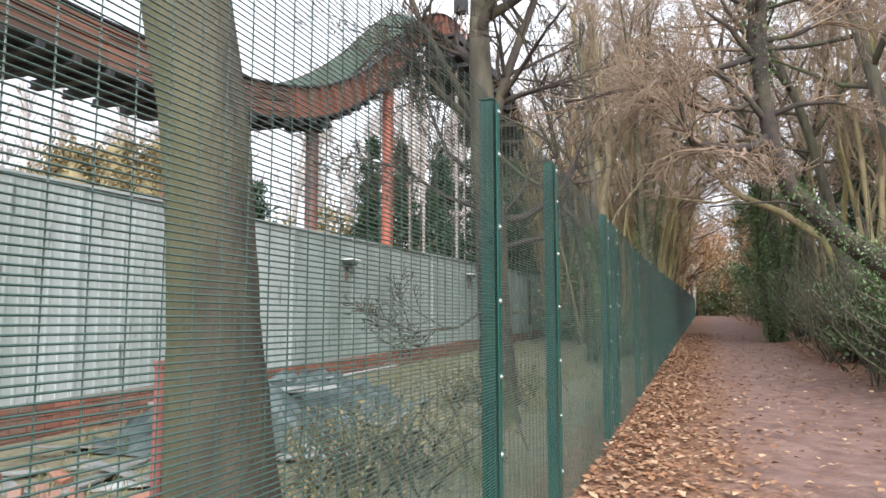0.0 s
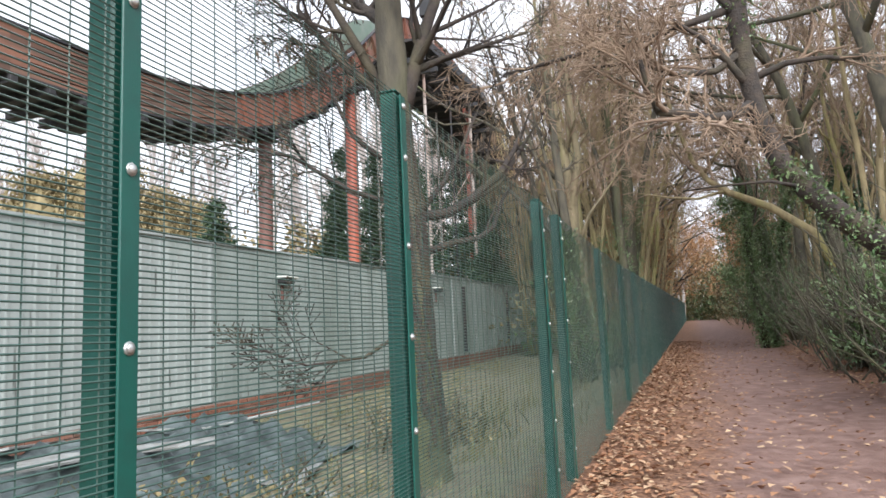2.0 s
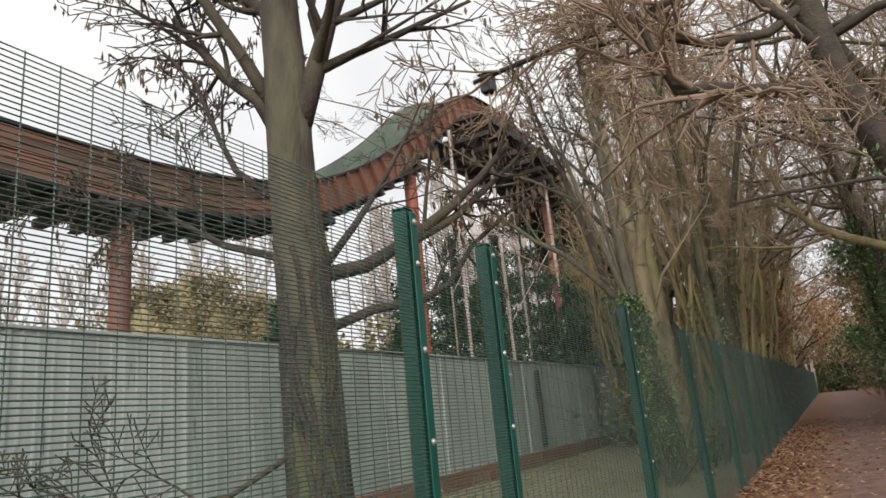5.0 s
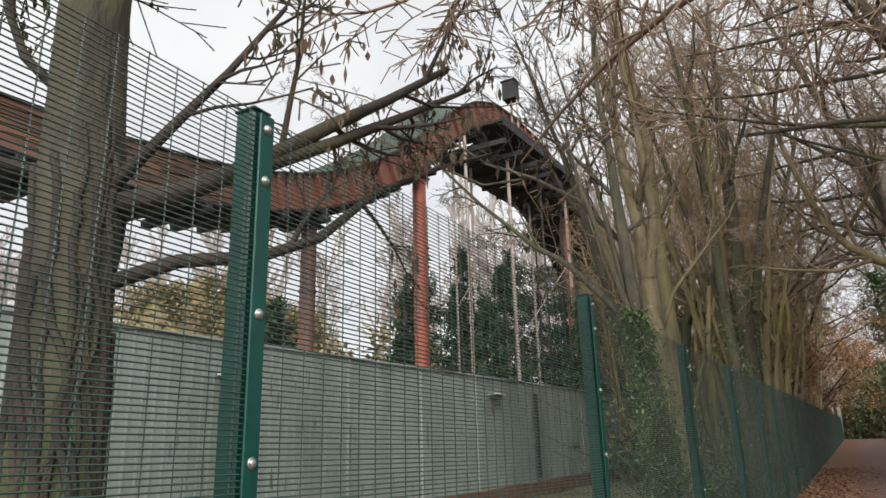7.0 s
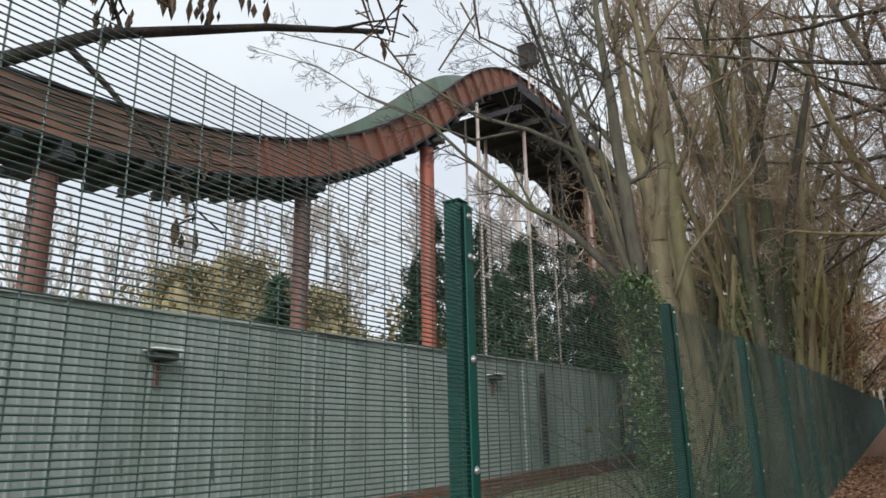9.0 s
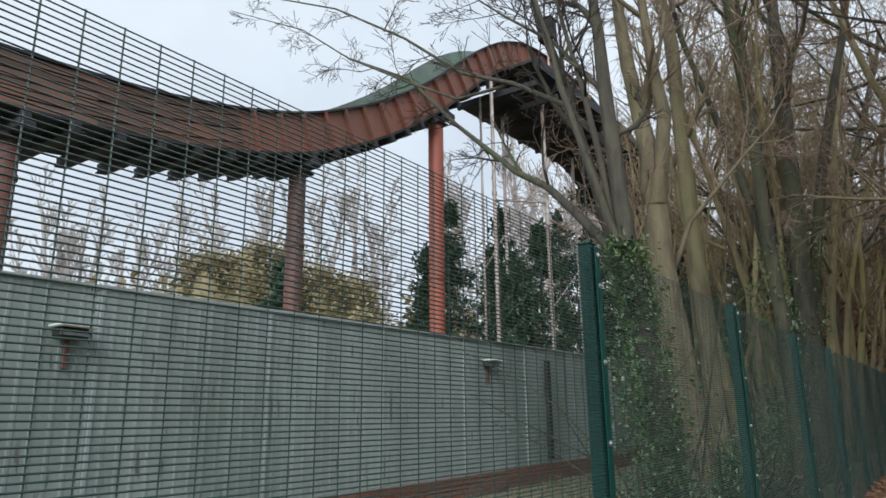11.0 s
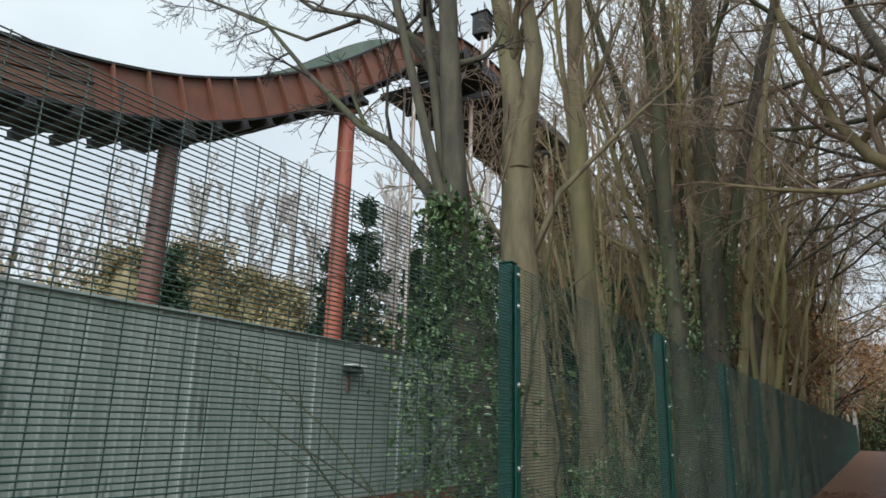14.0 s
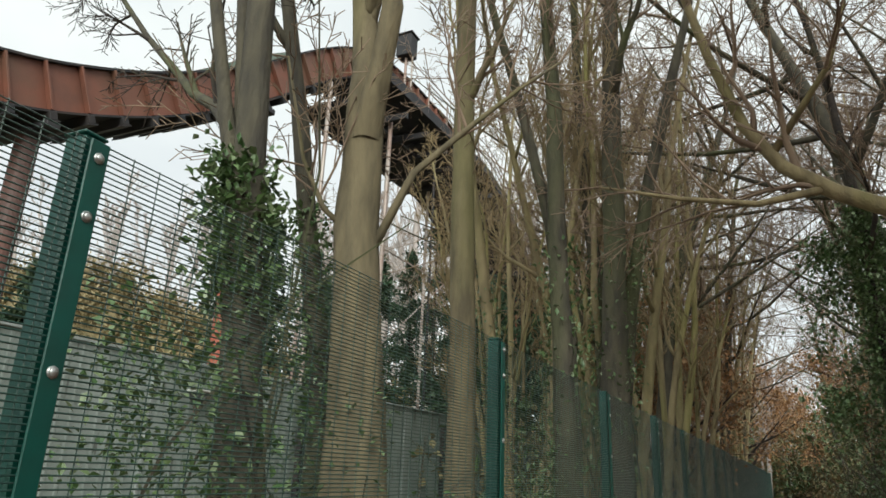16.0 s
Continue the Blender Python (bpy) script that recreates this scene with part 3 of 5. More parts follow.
def grow(rng, start, direction, length, radius, level, stop, out, kids, up=0.06, wander=0.16, shrink=0.55, spread=(25, 60), first=0.25):
    """Adds one branch and, out of it, its smaller ones, as (points, radii) lists by level."""
    n = (9, 6, 4, 2, 1, 1)[level]
    p, d = Vector(start), Vector(direction).normalized()
    pts = [p.copy()]
    for i in range(n):
        d = (d + Vector((rng.gauss(0, wander), rng.gauss(0, wander), rng.gauss(0, wander) + up))).normalized()
        p = p + d * (length / n)
        pts.append(p.copy())
    radii = [max(FINEST["radius"], radius * (1 - 0.72 * i / n)) for i in range(n + 1)]
    out[level].append((pts, radii))
    if level < stop:
        sprout(rng, pts, radii, length, level, stop, out, kids, up, wander, shrink, spread, first)


def sprout(rng, pts, radii, length, level, stop, out, kids, up=0.06, wander=0.16, shrink=0.55, spread=(25, 60), first=0.25):
    n = len(pts) - 1
    for k in range(kids[level]):
        f = first + (1 - first) * (k + rng.random()) / kids[level]
        i = min(n - 1, int(f * n))
        g = f * n - i
        p = pts[i].lerp(pts[i + 1], g)
        d = (pts[i + 1] - pts[i]).normalized()
        side = Vector((rng.gauss(0, 1), rng.gauss(0, 1), rng.gauss(0, 1)))
        side = (side - d * side.dot(d)).normalized()
        a = radians(rng.uniform(*spread))
        child = d * math.cos(a) + side * math.sin(a)
        r = max(FINEST["radius"], radii[i] * rng.uniform(0.4, 0.62))
        grow(rng, p, child, length * shrink * rng.uniform(0.6, 1.15) * (1.15 - 0.5 * f), r, level + 1, stop, out, kids, up, wander, shrink, spread, 0.2)


def bark_tube(b, pts, radii, seed, sides=26, step=0.07, rough=0.09):
    """A near trunk with knots, ridges and an uneven outline."""
    line, rad = [], []
    for i in range(len(pts) - 1):
        n = max(2, int((pts[i + 1] - pts[i]).length / step)) if pts[i].z < 5.5 else 3
        for k in range(n):
            f = k / n
            line.append(pts[i].lerp(pts[i + 1], f))
            rad.append(radii[i] + (radii[i + 1] - radii[i]) * f)
    line.append(pts[-1])
    rad.append(radii[-1])
    vs, fs = [], []
    for p, r in zip(line, rad):
        for k in range(sides):
            a = 2 * math.pi * k / sides
            q = Vector((math.cos(a), math.sin(a), 0))
            w = 1 + rough * noise.noise(Vector((q.x * 1.6 + seed, q.y * 1.6, p.z * 1.1))) + rough * 0.55 * noise.noise(Vector((q.x * 6 + seed, q.y * 6, p.z * 1.9))) + rough * 0.4 * noise.noise(Vector((q.x * 9, q.y * 9 + seed, p.z * 9)))
            vs.append(tuple(p + q * r * w))
    m = len(line)
    for i in range(m - 1):
        for k in range(sides):
            k2 = (k + 1) % sides
            fs.append((i * sides + k, i * sides + k2, (i + 1) * sides + k2, (i + 1) * sides + k))
    b.add(vs, fs)


def vines(rng, pts, radii, count, low, high):
    """Bare ivy stems that wind up a trunk."""
    b = Build()
    for _ in range(count):
        a, turn = rng.uniform(0, 6.28), rng.uniform(-0.7, 0.7)
        z = low + rng.uniform(0, 0.4)
        top = high * rng.uniform(0.6, 1.0)
        line = []
        while z < top:
            i = max(k for k in range(len(pts)) if pts[k].z <= z)
            i = min(i, len(pts) - 2)
            f = (z - pts[i].z) / max(1e-6, pts[i + 1].z - pts[i].z)
            p, r = pts[i].lerp(pts[i + 1], f), radii[i] + (radii[i + 1] - radii[i]) * f
            line.append(p + Vector((math.cos(a), math.sin(a), 0)) * (r * 1.03))
            a += turn * 0.12 + rng.gauss(0, 0.09)
            z += 0.1
        if len(line) > 3:
            b.tube(line, [rng.uniform(0.008, 0.02)] * len(line), 5, cap=False)
    return b.mesh("vine", M_BARK_DARK, True)


def tree_parts(tree, out, bark, twig, split=1, near=0):
    a, b = Build(), Build()
    for level, rows in enumerate(out):
        for pts, radii in rows:
            if near and level == 0:
                bark_tube(a, pts, radii, near)
                continue
            (a if level <= split else b).tube(pts, radii, SIDES[level], cap=level < 2)
    piece("trunk", a.mesh("trunk", bark, True), tree)
    if b.v:
        piece("crown", b.mesh("crown", twig, True), tree, "bare winter twigs")


def leaf_mesh(name, rng, spots, size, mat, flat=0.0, narrow=0.62):
    """Small folded leaves at the given spots, turned every way."""
    vs, fs = [], []
    for p in spots:
        s = size * rng.uniform(0.6, 1.3)
        a, t = rng.uniform(0, 2 * math.pi), rng.gauss(0, 1 - flat) * 0.8
        d = Vector((math.cos(a) * math.cos(t), math.sin(a) * math.cos(t), math.sin(t)))
        w = Vector((-math.sin(a), math.cos(a), rng.gauss(0, 0.5 * (1 - flat)))).normalized() * s * narrow * 0.5
        fold = d.cross(w).normalized() * s * rng.uniform(0.05, 0.2)
        p = Vector(p)
        k = len(vs)
        vs += [tuple(p), tuple(p + d * s * 0.45 + w + fold), tuple(p + d * s), tuple(p + d * s * 0.45 - w + fold)]
        fs += [(k, k + 1, k + 2), (k, k + 2, k + 3)]
    return mesh_of(name, vs, fs, mat)


def levels():
    return [[], [], [], [], [], []]


def trunk_points(rows):
    return [Vector(r[:3]) for r in rows], [r[3] for r in rows]


def build_mossy_tree_one():
    rng = random.Random(21)
    tree = thing("mossy_tree", "thick green-stained tree trunk just behind the mesh fence", "tree")
    out = levels()
    g = ground_z(-0.65, 2.9)
    pts, radii = trunk_points([(-0.49, 2.80, g - 0.15, 0.26), (-0.51, 2.81, g + 0.25, 0.20), (-0.53, 2.82, 0.85, 0.17), (-0.58, 2.82, 1.32, 0.142), (-0.61, 2.82, 1.67, 0.134), (-0.65, 2.82, 2.04, 0.134), (-0.74, 2.83, 2.44, 0.15), (-0.86, 2.86, 2.85, 0.13), (-0.95, 2.92, 3.8, 0.115), (-1.0, 2.97, 5.2, 0.09), (-1.03, 3.0, 7.0, 0.05)])
    out[0].append((pts, radii))
    grow(rng, pts[6], (-0.9, 0.1, 0.7), 2.6, 0.07, 1, 4, out, (0, 7, 5, 4, 0))
    sprout(rng, pts, radii, 4.5, 0, 4, out, (9, 7, 5, 3, 0), first=0.62)
    # crown coloured darker than the trunk, to stand as a silhouette against sky
    tree_parts(tree, out, M_BARK_MOSS, M_BARK_DARK, split=0, near=5)


def build_mossy_tree_two():
    rng = random.Random(5)
    tree = thing("mossy_tree", "forked mossy tree behind the mesh fence with dry hanging seed clusters", "tree")
    out = levels()
    g = ground_z(-1.4, 9.05)
    pts, radii = trunk_points([(-1.40, 9.03, g - 0.15, 0.27), (-1.42, 9.04, g + 0.25, 0.21), (-1.47, 9.05, 1.4, 0.17), (-1.50, 9.05, 2.05, 0.163), (-1.53, 9.05, 2.74, 0.172), (-1.58, 9.05, 3.29, 0.155), (-1.60, 9.05, 3.88, 0.148), (-1.63, 9.05, 4.6, 0.135), (-1.66, 9.1, 5.6, 0.10), (-1.72, 9.2, 7.2, 0.05)])
    out[0].append((pts, radii))
    fork = [Vector(p) for p in ((-1.54, 9.06, 3.61), (-1.46, 9.10, 3.89), (-1.39, 9.15, 4.18), (-1.32, 9.20, 4.47), (-0.95, 9.4, 5.6), (-0.85, 9.5, 6.6))]
    fr = [0.09, 0.08, 0.07, 0.06, 0.045, 0.025]
    out[1].append((fork, fr))
    limbs = [
        ([(-1.44, 9.09, 2.62), (-1.17, 9.24, 2.66), (-0.99, 9.46, 2.82), (-0.78, 9.8, 3.12), (-0.74, 10.2, 3.42), (-0.7, 10.8, 3.9)], 0.055),
        ([(-1.0, 9.45, 2.8), (-0.8, 9.8, 3.02), (-0.75, 10.4, 3.42), (-0.7, 11.1, 3.9)], 0.04),
        ([(-1.38, 9.11, 2.28), (-1.16, 9.28, 2.38), (-0.99, 9.57, 2.44), (-0.9, 9.85, 2.58), (-0.9, 10.3, 2.95), (-0.9, 11.0, 3.35), (-0.9, 11.8, 3.75)], 0.035),
        ([(-1.39, 9.07, 2.65), (-1.19, 9.2, 2.95), (-1.07, 9.39, 3.28), (-0.95, 9.62, 3.72)], 0.03),
        ([(-1.66, 9.05, 3.64), (-1.83, 9.03, 3.96), (-2.09, 9.00, 4.20), (-2.34, 8.97, 4.53), (-2.57, 8.93, 4.85)], 0.06),
        ([(-1.77, 9.05, 3.23), (-2.03, 9.00, 3.48), (-2.14, 8.95, 3.74), (-2.30, 8.90, 4.19), (-2.60, 8.85, 4.55)], 0.028),
        ([(-1.59, 9.07, 2.75), (-2.0, 8.85, 2.9), (-2.5, 8.65, 3.25), (-3.1, 8.45, 3.4)], 0.03),
        ([(-1.5, 9.0, 1.6), (-1.8, 8.65, 1.35), (-2.2, 8.35, 1.3), (-2.6, 8.05, 1.5)], 0.02),
        ([(-1.63, 9.09, 3.7), (-1.9, 8.95, 4.3), (-2.3, 8.75, 5.1), (-2.7, 8.65, 6.2)], 0.06),
    ]
    for pl, r in limbs:
        p = [Vector(q) for q in pl]
        rr = [r * (1 - 0.62 * i / (len(p) - 1)) for i in range(len(p))]
        out[1].append((p, rr))
        sprout(rng, p, rr, 2.2 if r > 0.05 else 1.2, 1, 4, out, (0, 5, 4, 3, 0) if p[-1].x > -1.2 else (0, 10, 6, 4, 0), first=0.4)
    sprout(rng, fork, fr, 2.6, 1, 4, out, (0, 9, 6, 4, 0), up=0.0)
    sprout(rng, pts, radii, 3.4, 0, 4, out, (7, 8, 5, 4, 0), first=0.76)
    # limbs take the dark bark colour for their backlit silhouette
    tree_parts(tree, out, M_BARK_MOSS, M_BARK_DARK, split=0, near=3)
    piece("vine", vines(rng, pts, radii, 26, g + 0.2, 3.4), tree, "dark bare ivy stems")
    spots = []
    for rows in out[3:5]:
        for p, r in rows:
            if p[-1].z > 2.3 and rng.random() < 0.55:
                spots += [p[-1] + Vector((rng.gauss(0, 0.03), rng.gauss(0, 0.03), -0.02 * k)) for k in range(2)]
    vs, fs = [], []
    for p in spots[:900]:
        a, h, w = rng.uniform(0, 6.28), rng.uniform(0.05, 0.12), rng.uniform(0.008, 0.016)
        dx, dy = math.cos(a) * w, math.sin(a) * w
        k = len(vs)
        vs += [(p.x, p.y, p.z), (p.x + dx, p.y + dy, p.z - h * 0.5), (p.x, p.y, p.z - h), (p.x - dx, p.y - dy, p.z - h * 0.5), (p.x + dy, p.y - dx, p.z - h * 0.5), (p.x - dy, p.y + dx, p.z - h * 0.5)]
        fs += [(k, k + 1, k + 2, k + 3), (k, k + 4, k + 2, k + 5)]
    piece("seed_tangle", mesh_of("seed_tangle", vs, fs, M_CATKIN), tree, "dry brown hanging seed clusters")


build_mossy_tree_one()
build_mossy_tree_two()


def ivy_spots(rng, pts, radii, n, low, high, thick=0.10):
    spots = []
    for _ in range(n * 12):
        if len(spots) >= n:
            break
        i = rng.randrange(len(pts) - 1)
        f = rng.random()
        p, r = pts[i].lerp(pts[i + 1], f), radii[i] + (radii[i + 1] - radii[i]) * f
        if low < p.z < high:
            a = rng.uniform(0, 6.28)
            q = r + abs(rng.gauss(0, thick))
            spots.append(p + Vector((math.cos(a) * q, math.sin(a) * q, rng.gauss(0, 0.05))))
    return spots


def build_stem_tree(name, label, seed, x, y, stems, bark, twig, ivy=0, ivy_top=4.0, kids=(8, 6, 5, 3, 0), height=9.0, base_r=0.12, lean=0.12, limbs=(), stop=4, split=1, near=0):
    """Several upright stems out of one stool, with fine bare crowns."""
    rng = random.Random(seed)
    tree = thing(name, label, "tree")
    out = levels()
    g = ground_z(x, y)
    ivy_at = []
    for k in range(stems):
        a = rng.uniform(0, 6.28)
        off = 0.0 if stems == 1 else rng.uniform(0.08, 0.32)
        r = base_r * rng.uniform(0.65, 1.1)
        h = height * rng.uniform(0.75, 1.1)
        p = Vector((x + math.cos(a) * off, y + math.sin(a) * off, g - 0.1))
        d = Vector((math.cos(a) * lean * rng.uniform(0.5, 1.5), math.sin(a) * lean * rng.uniform(0.5, 1.5), 1)).normalized()
        pts, radii = [p.copy()], [r * 1.25]
        for i in range(10):
            d = (d + Vector((rng.gauss(0, 0.05), rng.gauss(0, 0.05), 0.02))).normalized()
            p = p + d * h / 10
            pts.append(p.copy())
            radii.append(r * (1 - 0.085 * i))
        out[0].append((pts, radii))
        sprout(rng, pts, radii, h * 0.42, 0, stop, out, kids, up=0.10, spread=(18, 45), first=0.3)
        ivy_at.append((pts, radii))
    for pl, r in limbs:
        p = [Vector(q) for q in pl]
        rr = [r * (1 - 0.7 * i / (len(p) - 1)) for i in range(len(p))]
        out[1].append((p, rr))
        sprout(rng, p, rr, 3.0, 1, 4, out, (0, 9, 7, 5, 0), up=0.0, first=0.35)
    tree_parts(tree, out, bark, twig, split, near)
    if ivy:
        spots = []
        for pts, radii in ivy_at:
            spots += ivy_spots(rng, pts, radii, ivy // len(ivy_at), g, ivy_top)
        piece("ivy", leaf_mesh("ivy", rng, spots, 0.075, M_IVY), tree, "climbing green ivy")
    return tree


def build_traced_tree(name, label, seed, trunks, bark, twig, ivy=0, ivy_top=4.0, limbs=(), kids=(8, 6, 4, 3, 0), reach=3.6, first=0.4, split=0, rise=3.5):
    """A tree with hand-set stems that run on upwards into a bare crown."""
    rng = random.Random(seed)
    tree = thing(name, label, "tree")
    out = levels()
    clad = []
    for rows in trunks:
        pts, radii = trunk_points(rows)
        foot = ground_z(pts[0].x, pts[0].y) - 0.12
        if pts[0].z > foot + 0.1 and rows is trunks[0]:
            pts.insert(0, Vector((pts[0].x + 0.02, pts[0].y, foot)))
            radii.insert(0, radii[0] * 1.35)
        d = (pts[-1] - pts[-3]).normalized()
        for k in range(5):
            d = (d + Vector((rng.gauss(0, 0.07), rng.gauss(0, 0.07), 0.08))).normalized()
            pts.append(pts[-1] + d * rise / 5)
            radii.append(max(0.012, radii[-1] * 0.8))
        out[0].append((pts, radii))
        clad.append((pts, radii))
        sprout(rng, pts, radii, reach, 0, 4, out, kids, up=0.10, spread=(18, 50), first=first)
    for pl, r in limbs:
        p = [Vector(q) for q in pl]
        rr = [r * (1 - 0.7 * i / (len(p) - 1)) for i in range(len(p))]
        out[1].append((p, rr))
        sprout(rng, p, rr, 2.6, 1, 4, out, (0, 9, 7, 5, 0), up=0.02, first=0.35)
    a, b = Build(), Build()
    for level, rows in enumerate(out):
        for k, (pts, radii) in enumerate(rows):
            if level == 0:
                bark_tube(a, pts, radii, seed + k, sides=16, step=0.12, rough=0.12)
            else:
                (a if level <= split or radii[0] > 0.027 else b).tube(pts, radii, SIDES[level], cap=level < 2)
    piece("trunk", a.mesh("trunk", bark, True), tree)
    piece("crown", b.mesh("crown", twig, True), tree, "bare winter twigs")
    if ivy:
        spots = []
        for pts, radii in clad:
            spots += ivy_spots(rng, pts, radii, ivy // len(clad), ground_z(pts[0].x, pts[0].y), ivy_top)
        piece("ivy", leaf_mesh("ivy", rng, spots, 0.07, M_IVY), tree, "climbing green ivy")
    return tree


ivy_limbs = [([(-1.54, 18.30, 3.20), (-1.84, 18.60, 3.75), (-2.56, 19.10, 4.53), (-3.01, 19.30, 5.01), (-3.66, 19.60, 5.47), (-4.21, 19.80, 6.00), (-4.99, 20.00, 6.75), (-6.15, 20.20, 8.05), (-7.89, 20.40, 9.17)], 0.075),
             ([(-1.71, 18.40, 4.95), (-2.50, 18.90, 5.96), (-3.48, 19.30, 6.75), (-4.59, 19.60, 7.41), (-6.03, 19.90, 8.72), (-8.00, 20.10, 10.21), (-10.50, 20.20, 11.58)], 0.045),
             ([(-3.64, 19.40, 6.81), (-4.69, 19.60, 6.97), (-5.91, 19.80, 7.76), (-7.50, 20.00, 8.85), (-8.96, 20.10, 10.07), (-11.48, 20.20, 11.54)], 0.028),
             ([(-1.86, 18.40, 5.88), (-2.62, 18.90, 6.96), (-3.56, 19.30, 7.91), (-4.82, 19.60, 9.24)], 0.035)]
build_traced_tree("ivy_tree", "ivy-clad dark tree behind the mesh fence with long reaching limbs", 31, [[(-1.27, 18.20, 1.63, 0.150), (-1.37, 18.20, 2.41, 0.120), (-1.48, 18.20, 3.36, 0.105), (-1.56, 18.20, 4.27, 0.095), (-1.65, 18.20, 5.69, 0.085)],
    [(-1.43, 18.15, 2.75, 0.060), (-1.54, 18.15, 3.50, 0.055), (-1.71, 18.15, 4.03, 0.050), (-1.86, 18.15, 4.59, 0.045), (-2.20, 18.15, 5.85, 0.040)],
    [(-1.45, 18.25, 2.77, 0.055), (-1.56, 18.25, 3.39, 0.050), (-1.68, 18.25, 4.06, 0.045), (-1.80, 18.25, 4.90, 0.040), (-1.96, 18.25, 5.83, 0.036)]], M_BARK_MOSS, M_BARK_DARK, ivy=3300, ivy_top=3.7, limbs=ivy_limbs, reach=2.6)
build_traced_tree("ivy_tree", "slim ivy-grown tree behind the mesh fence", 37, [[(-1.96, 19.90, 2.26, 0.110), (-2.10, 19.90, 2.98, 0.095), (-2.31, 19.90, 4.00, 0.085), (-2.55, 19.90, 5.18, 0.080), (-2.87, 19.90, 6.56, 0.070)]], M_BARK_MOSS, M_BARK_DARK, ivy=1500, ivy_top=4.2)
build_traced_tree("smooth_tree", "thick pale olive forked tree behind the mesh fence", 32, [[(-1.45, 19.60, 1.75, 0.240), (-1.52, 19.60, 2.79, 0.200), (-1.61, 19.60, 3.75, 0.178), (-1.61, 19.60, 4.54, 0.168), (-1.62, 19.60, 5.18, 0.140), (-1.69, 19.60, 5.73, 0.115), (-1.81, 19.60, 6.62, 0.105)],
    [(-1.57, 19.55, 4.51, 0.120), (-1.44, 19.50, 5.09, 0.100), (-1.34, 19.45, 5.69, 0.090), (-1.41, 19.40, 6.36, 0.080)]], M_BARK_SMOOTH, M_TWIG, limbs=[([(-1.49, 19.60, 3.51), (-1.23, 19.80, 4.29), (-0.90, 20.10, 4.78), (-0.57, 20.50, 5.33), (-0.28, 20.90, 5.80)], 0.04),
    ([(-1.63, 19.60, 3.70), (-1.80, 19.40, 3.90), (-1.97, 19.30, 4.31), (-2.17, 19.20, 5.26)], 0.03)], ivy=500, ivy_top=2.6)
build_traced_tree("smooth_tree", "straight pale olive tree behind the mesh fence", 33, [[(-1.79, 22.20, 1.37, 0.180), (-1.80, 22.20, 2.46, 0.150), (-1.81, 22.20, 3.54, 0.140), (-1.87, 22.20, 5.53, 0.130), (-1.88, 22.20, 8.25, 0.115)]], M_BARK_SMOOTH, M_TWIG, kids=(10, 6, 4, 3, 0))
build_traced_tree("stem_tree", "pair of slim mossy stems behind the mesh fence", 38, [[(-0.70, 22.40, 2.06, 0.130), (-0.73, 22.40, 3.14, 0.110), (-0.78, 22.40, 4.62, 0.100), (-0.79, 22.40, 6.23, 0.090), (-0.89, 22.40, 8.04, 0.075)],
    [(-0.69, 22.60, 2.06, 0.090), (-0.72, 22.60, 3.46, 0.080), (-0.92, 22.60, 4.85, 0.070), (-1.27, 22.60, 6.44, 0.060), (-1.79, 22.60, 8.47, 0.050)]], M_BARK_MOSS, M_TWIG, kids=(10, 7, 5, 3, 0), ivy=900, ivy_top=4.5)
build_traced_tree("stem_tree", "dark many-stemmed tree behind the mesh fence", 39, [[(-0.80, 25.20, 2.16, 0.220), (-0.77, 25.20, 3.54, 0.190), (-0.70, 25.20, 5.16, 0.170), (-0.66, 25.20, 7.45, 0.150), (-0.60, 25.20, 9.69, 0.120)],
    [(-0.75, 25.40, 2.68, 0.130), (-0.56, 25.40, 4.48, 0.110), (-0.19, 25.40, 6.39, 0.100), (0.28, 25.40, 8.17, 0.080), (0.61, 25.40, 9.40, 0.060)],
    [(-1.00, 25.60, 2.70, 0.120), (-1.03, 25.60, 4.77, 0.100), (-1.23, 25.60, 6.66, 0.090), (-1.29, 25.60, 8.95, 0.075), (-1.31, 25.60, 10.17, 0.060)]], M_BARK_MOSS, M_TWIG, kids=(11, 7, 5, 4, 0), ivy=1600, ivy_top=5.5, reach=4.0)
build_stem_tree("stem_tree", "cluster of slim olive stems behind the mesh fence", 34, -1.6, 24.2, 2, M_BARK_PALE, M_TWIG_PALE, ivy=1500, ivy_top=4.5, height=11, base_r=0.10)
build_stem_tree("stem_tree", "cluster of slim mossy stems behind the mesh fence", 35, -1.0, 26.5, 6, M_BARK_PALE, M_TWIG_PALE, height=11, base_r=0.09)
build_stem_tree("stem_tree", "spreading cluster of slim stems behind the mesh fence", 36, -3.4, 28.0, 3, M_BARK_PALE, M_TWIG_PALE, height=10, base_r=0.08)

# ---- repeated wood edge trees ----
FINEST["radius"] = 0.006
tpl_a = build_stem_tree("bare_tree", "bare many-stemmed winter tree at the wood edge", 41, -0.9, 30.0, 5, M_BARK_PALE, M_TWIG_PALE, height=11.5, base_r=0.09, kids=(7, 6, 4, 3, 0))
tpl_b = build_stem_tree("bare_tree", "bare slim winter tree at the wood edge", 42, 4.6, 19.0, 3, M_BARK_PALE, M_TWIG, height=11, base_r=0.10, kids=(9, 6, 4, 3, 0))
tpl_c = build_stem_tree("bare_tree", "bare upright winter tree beside the path", 43, 6.2, 14.0, 2, M_BARK_MOSS, M_TWIG, height=12, base_r=0.12, kids=(11, 6, 5, 3, 0))
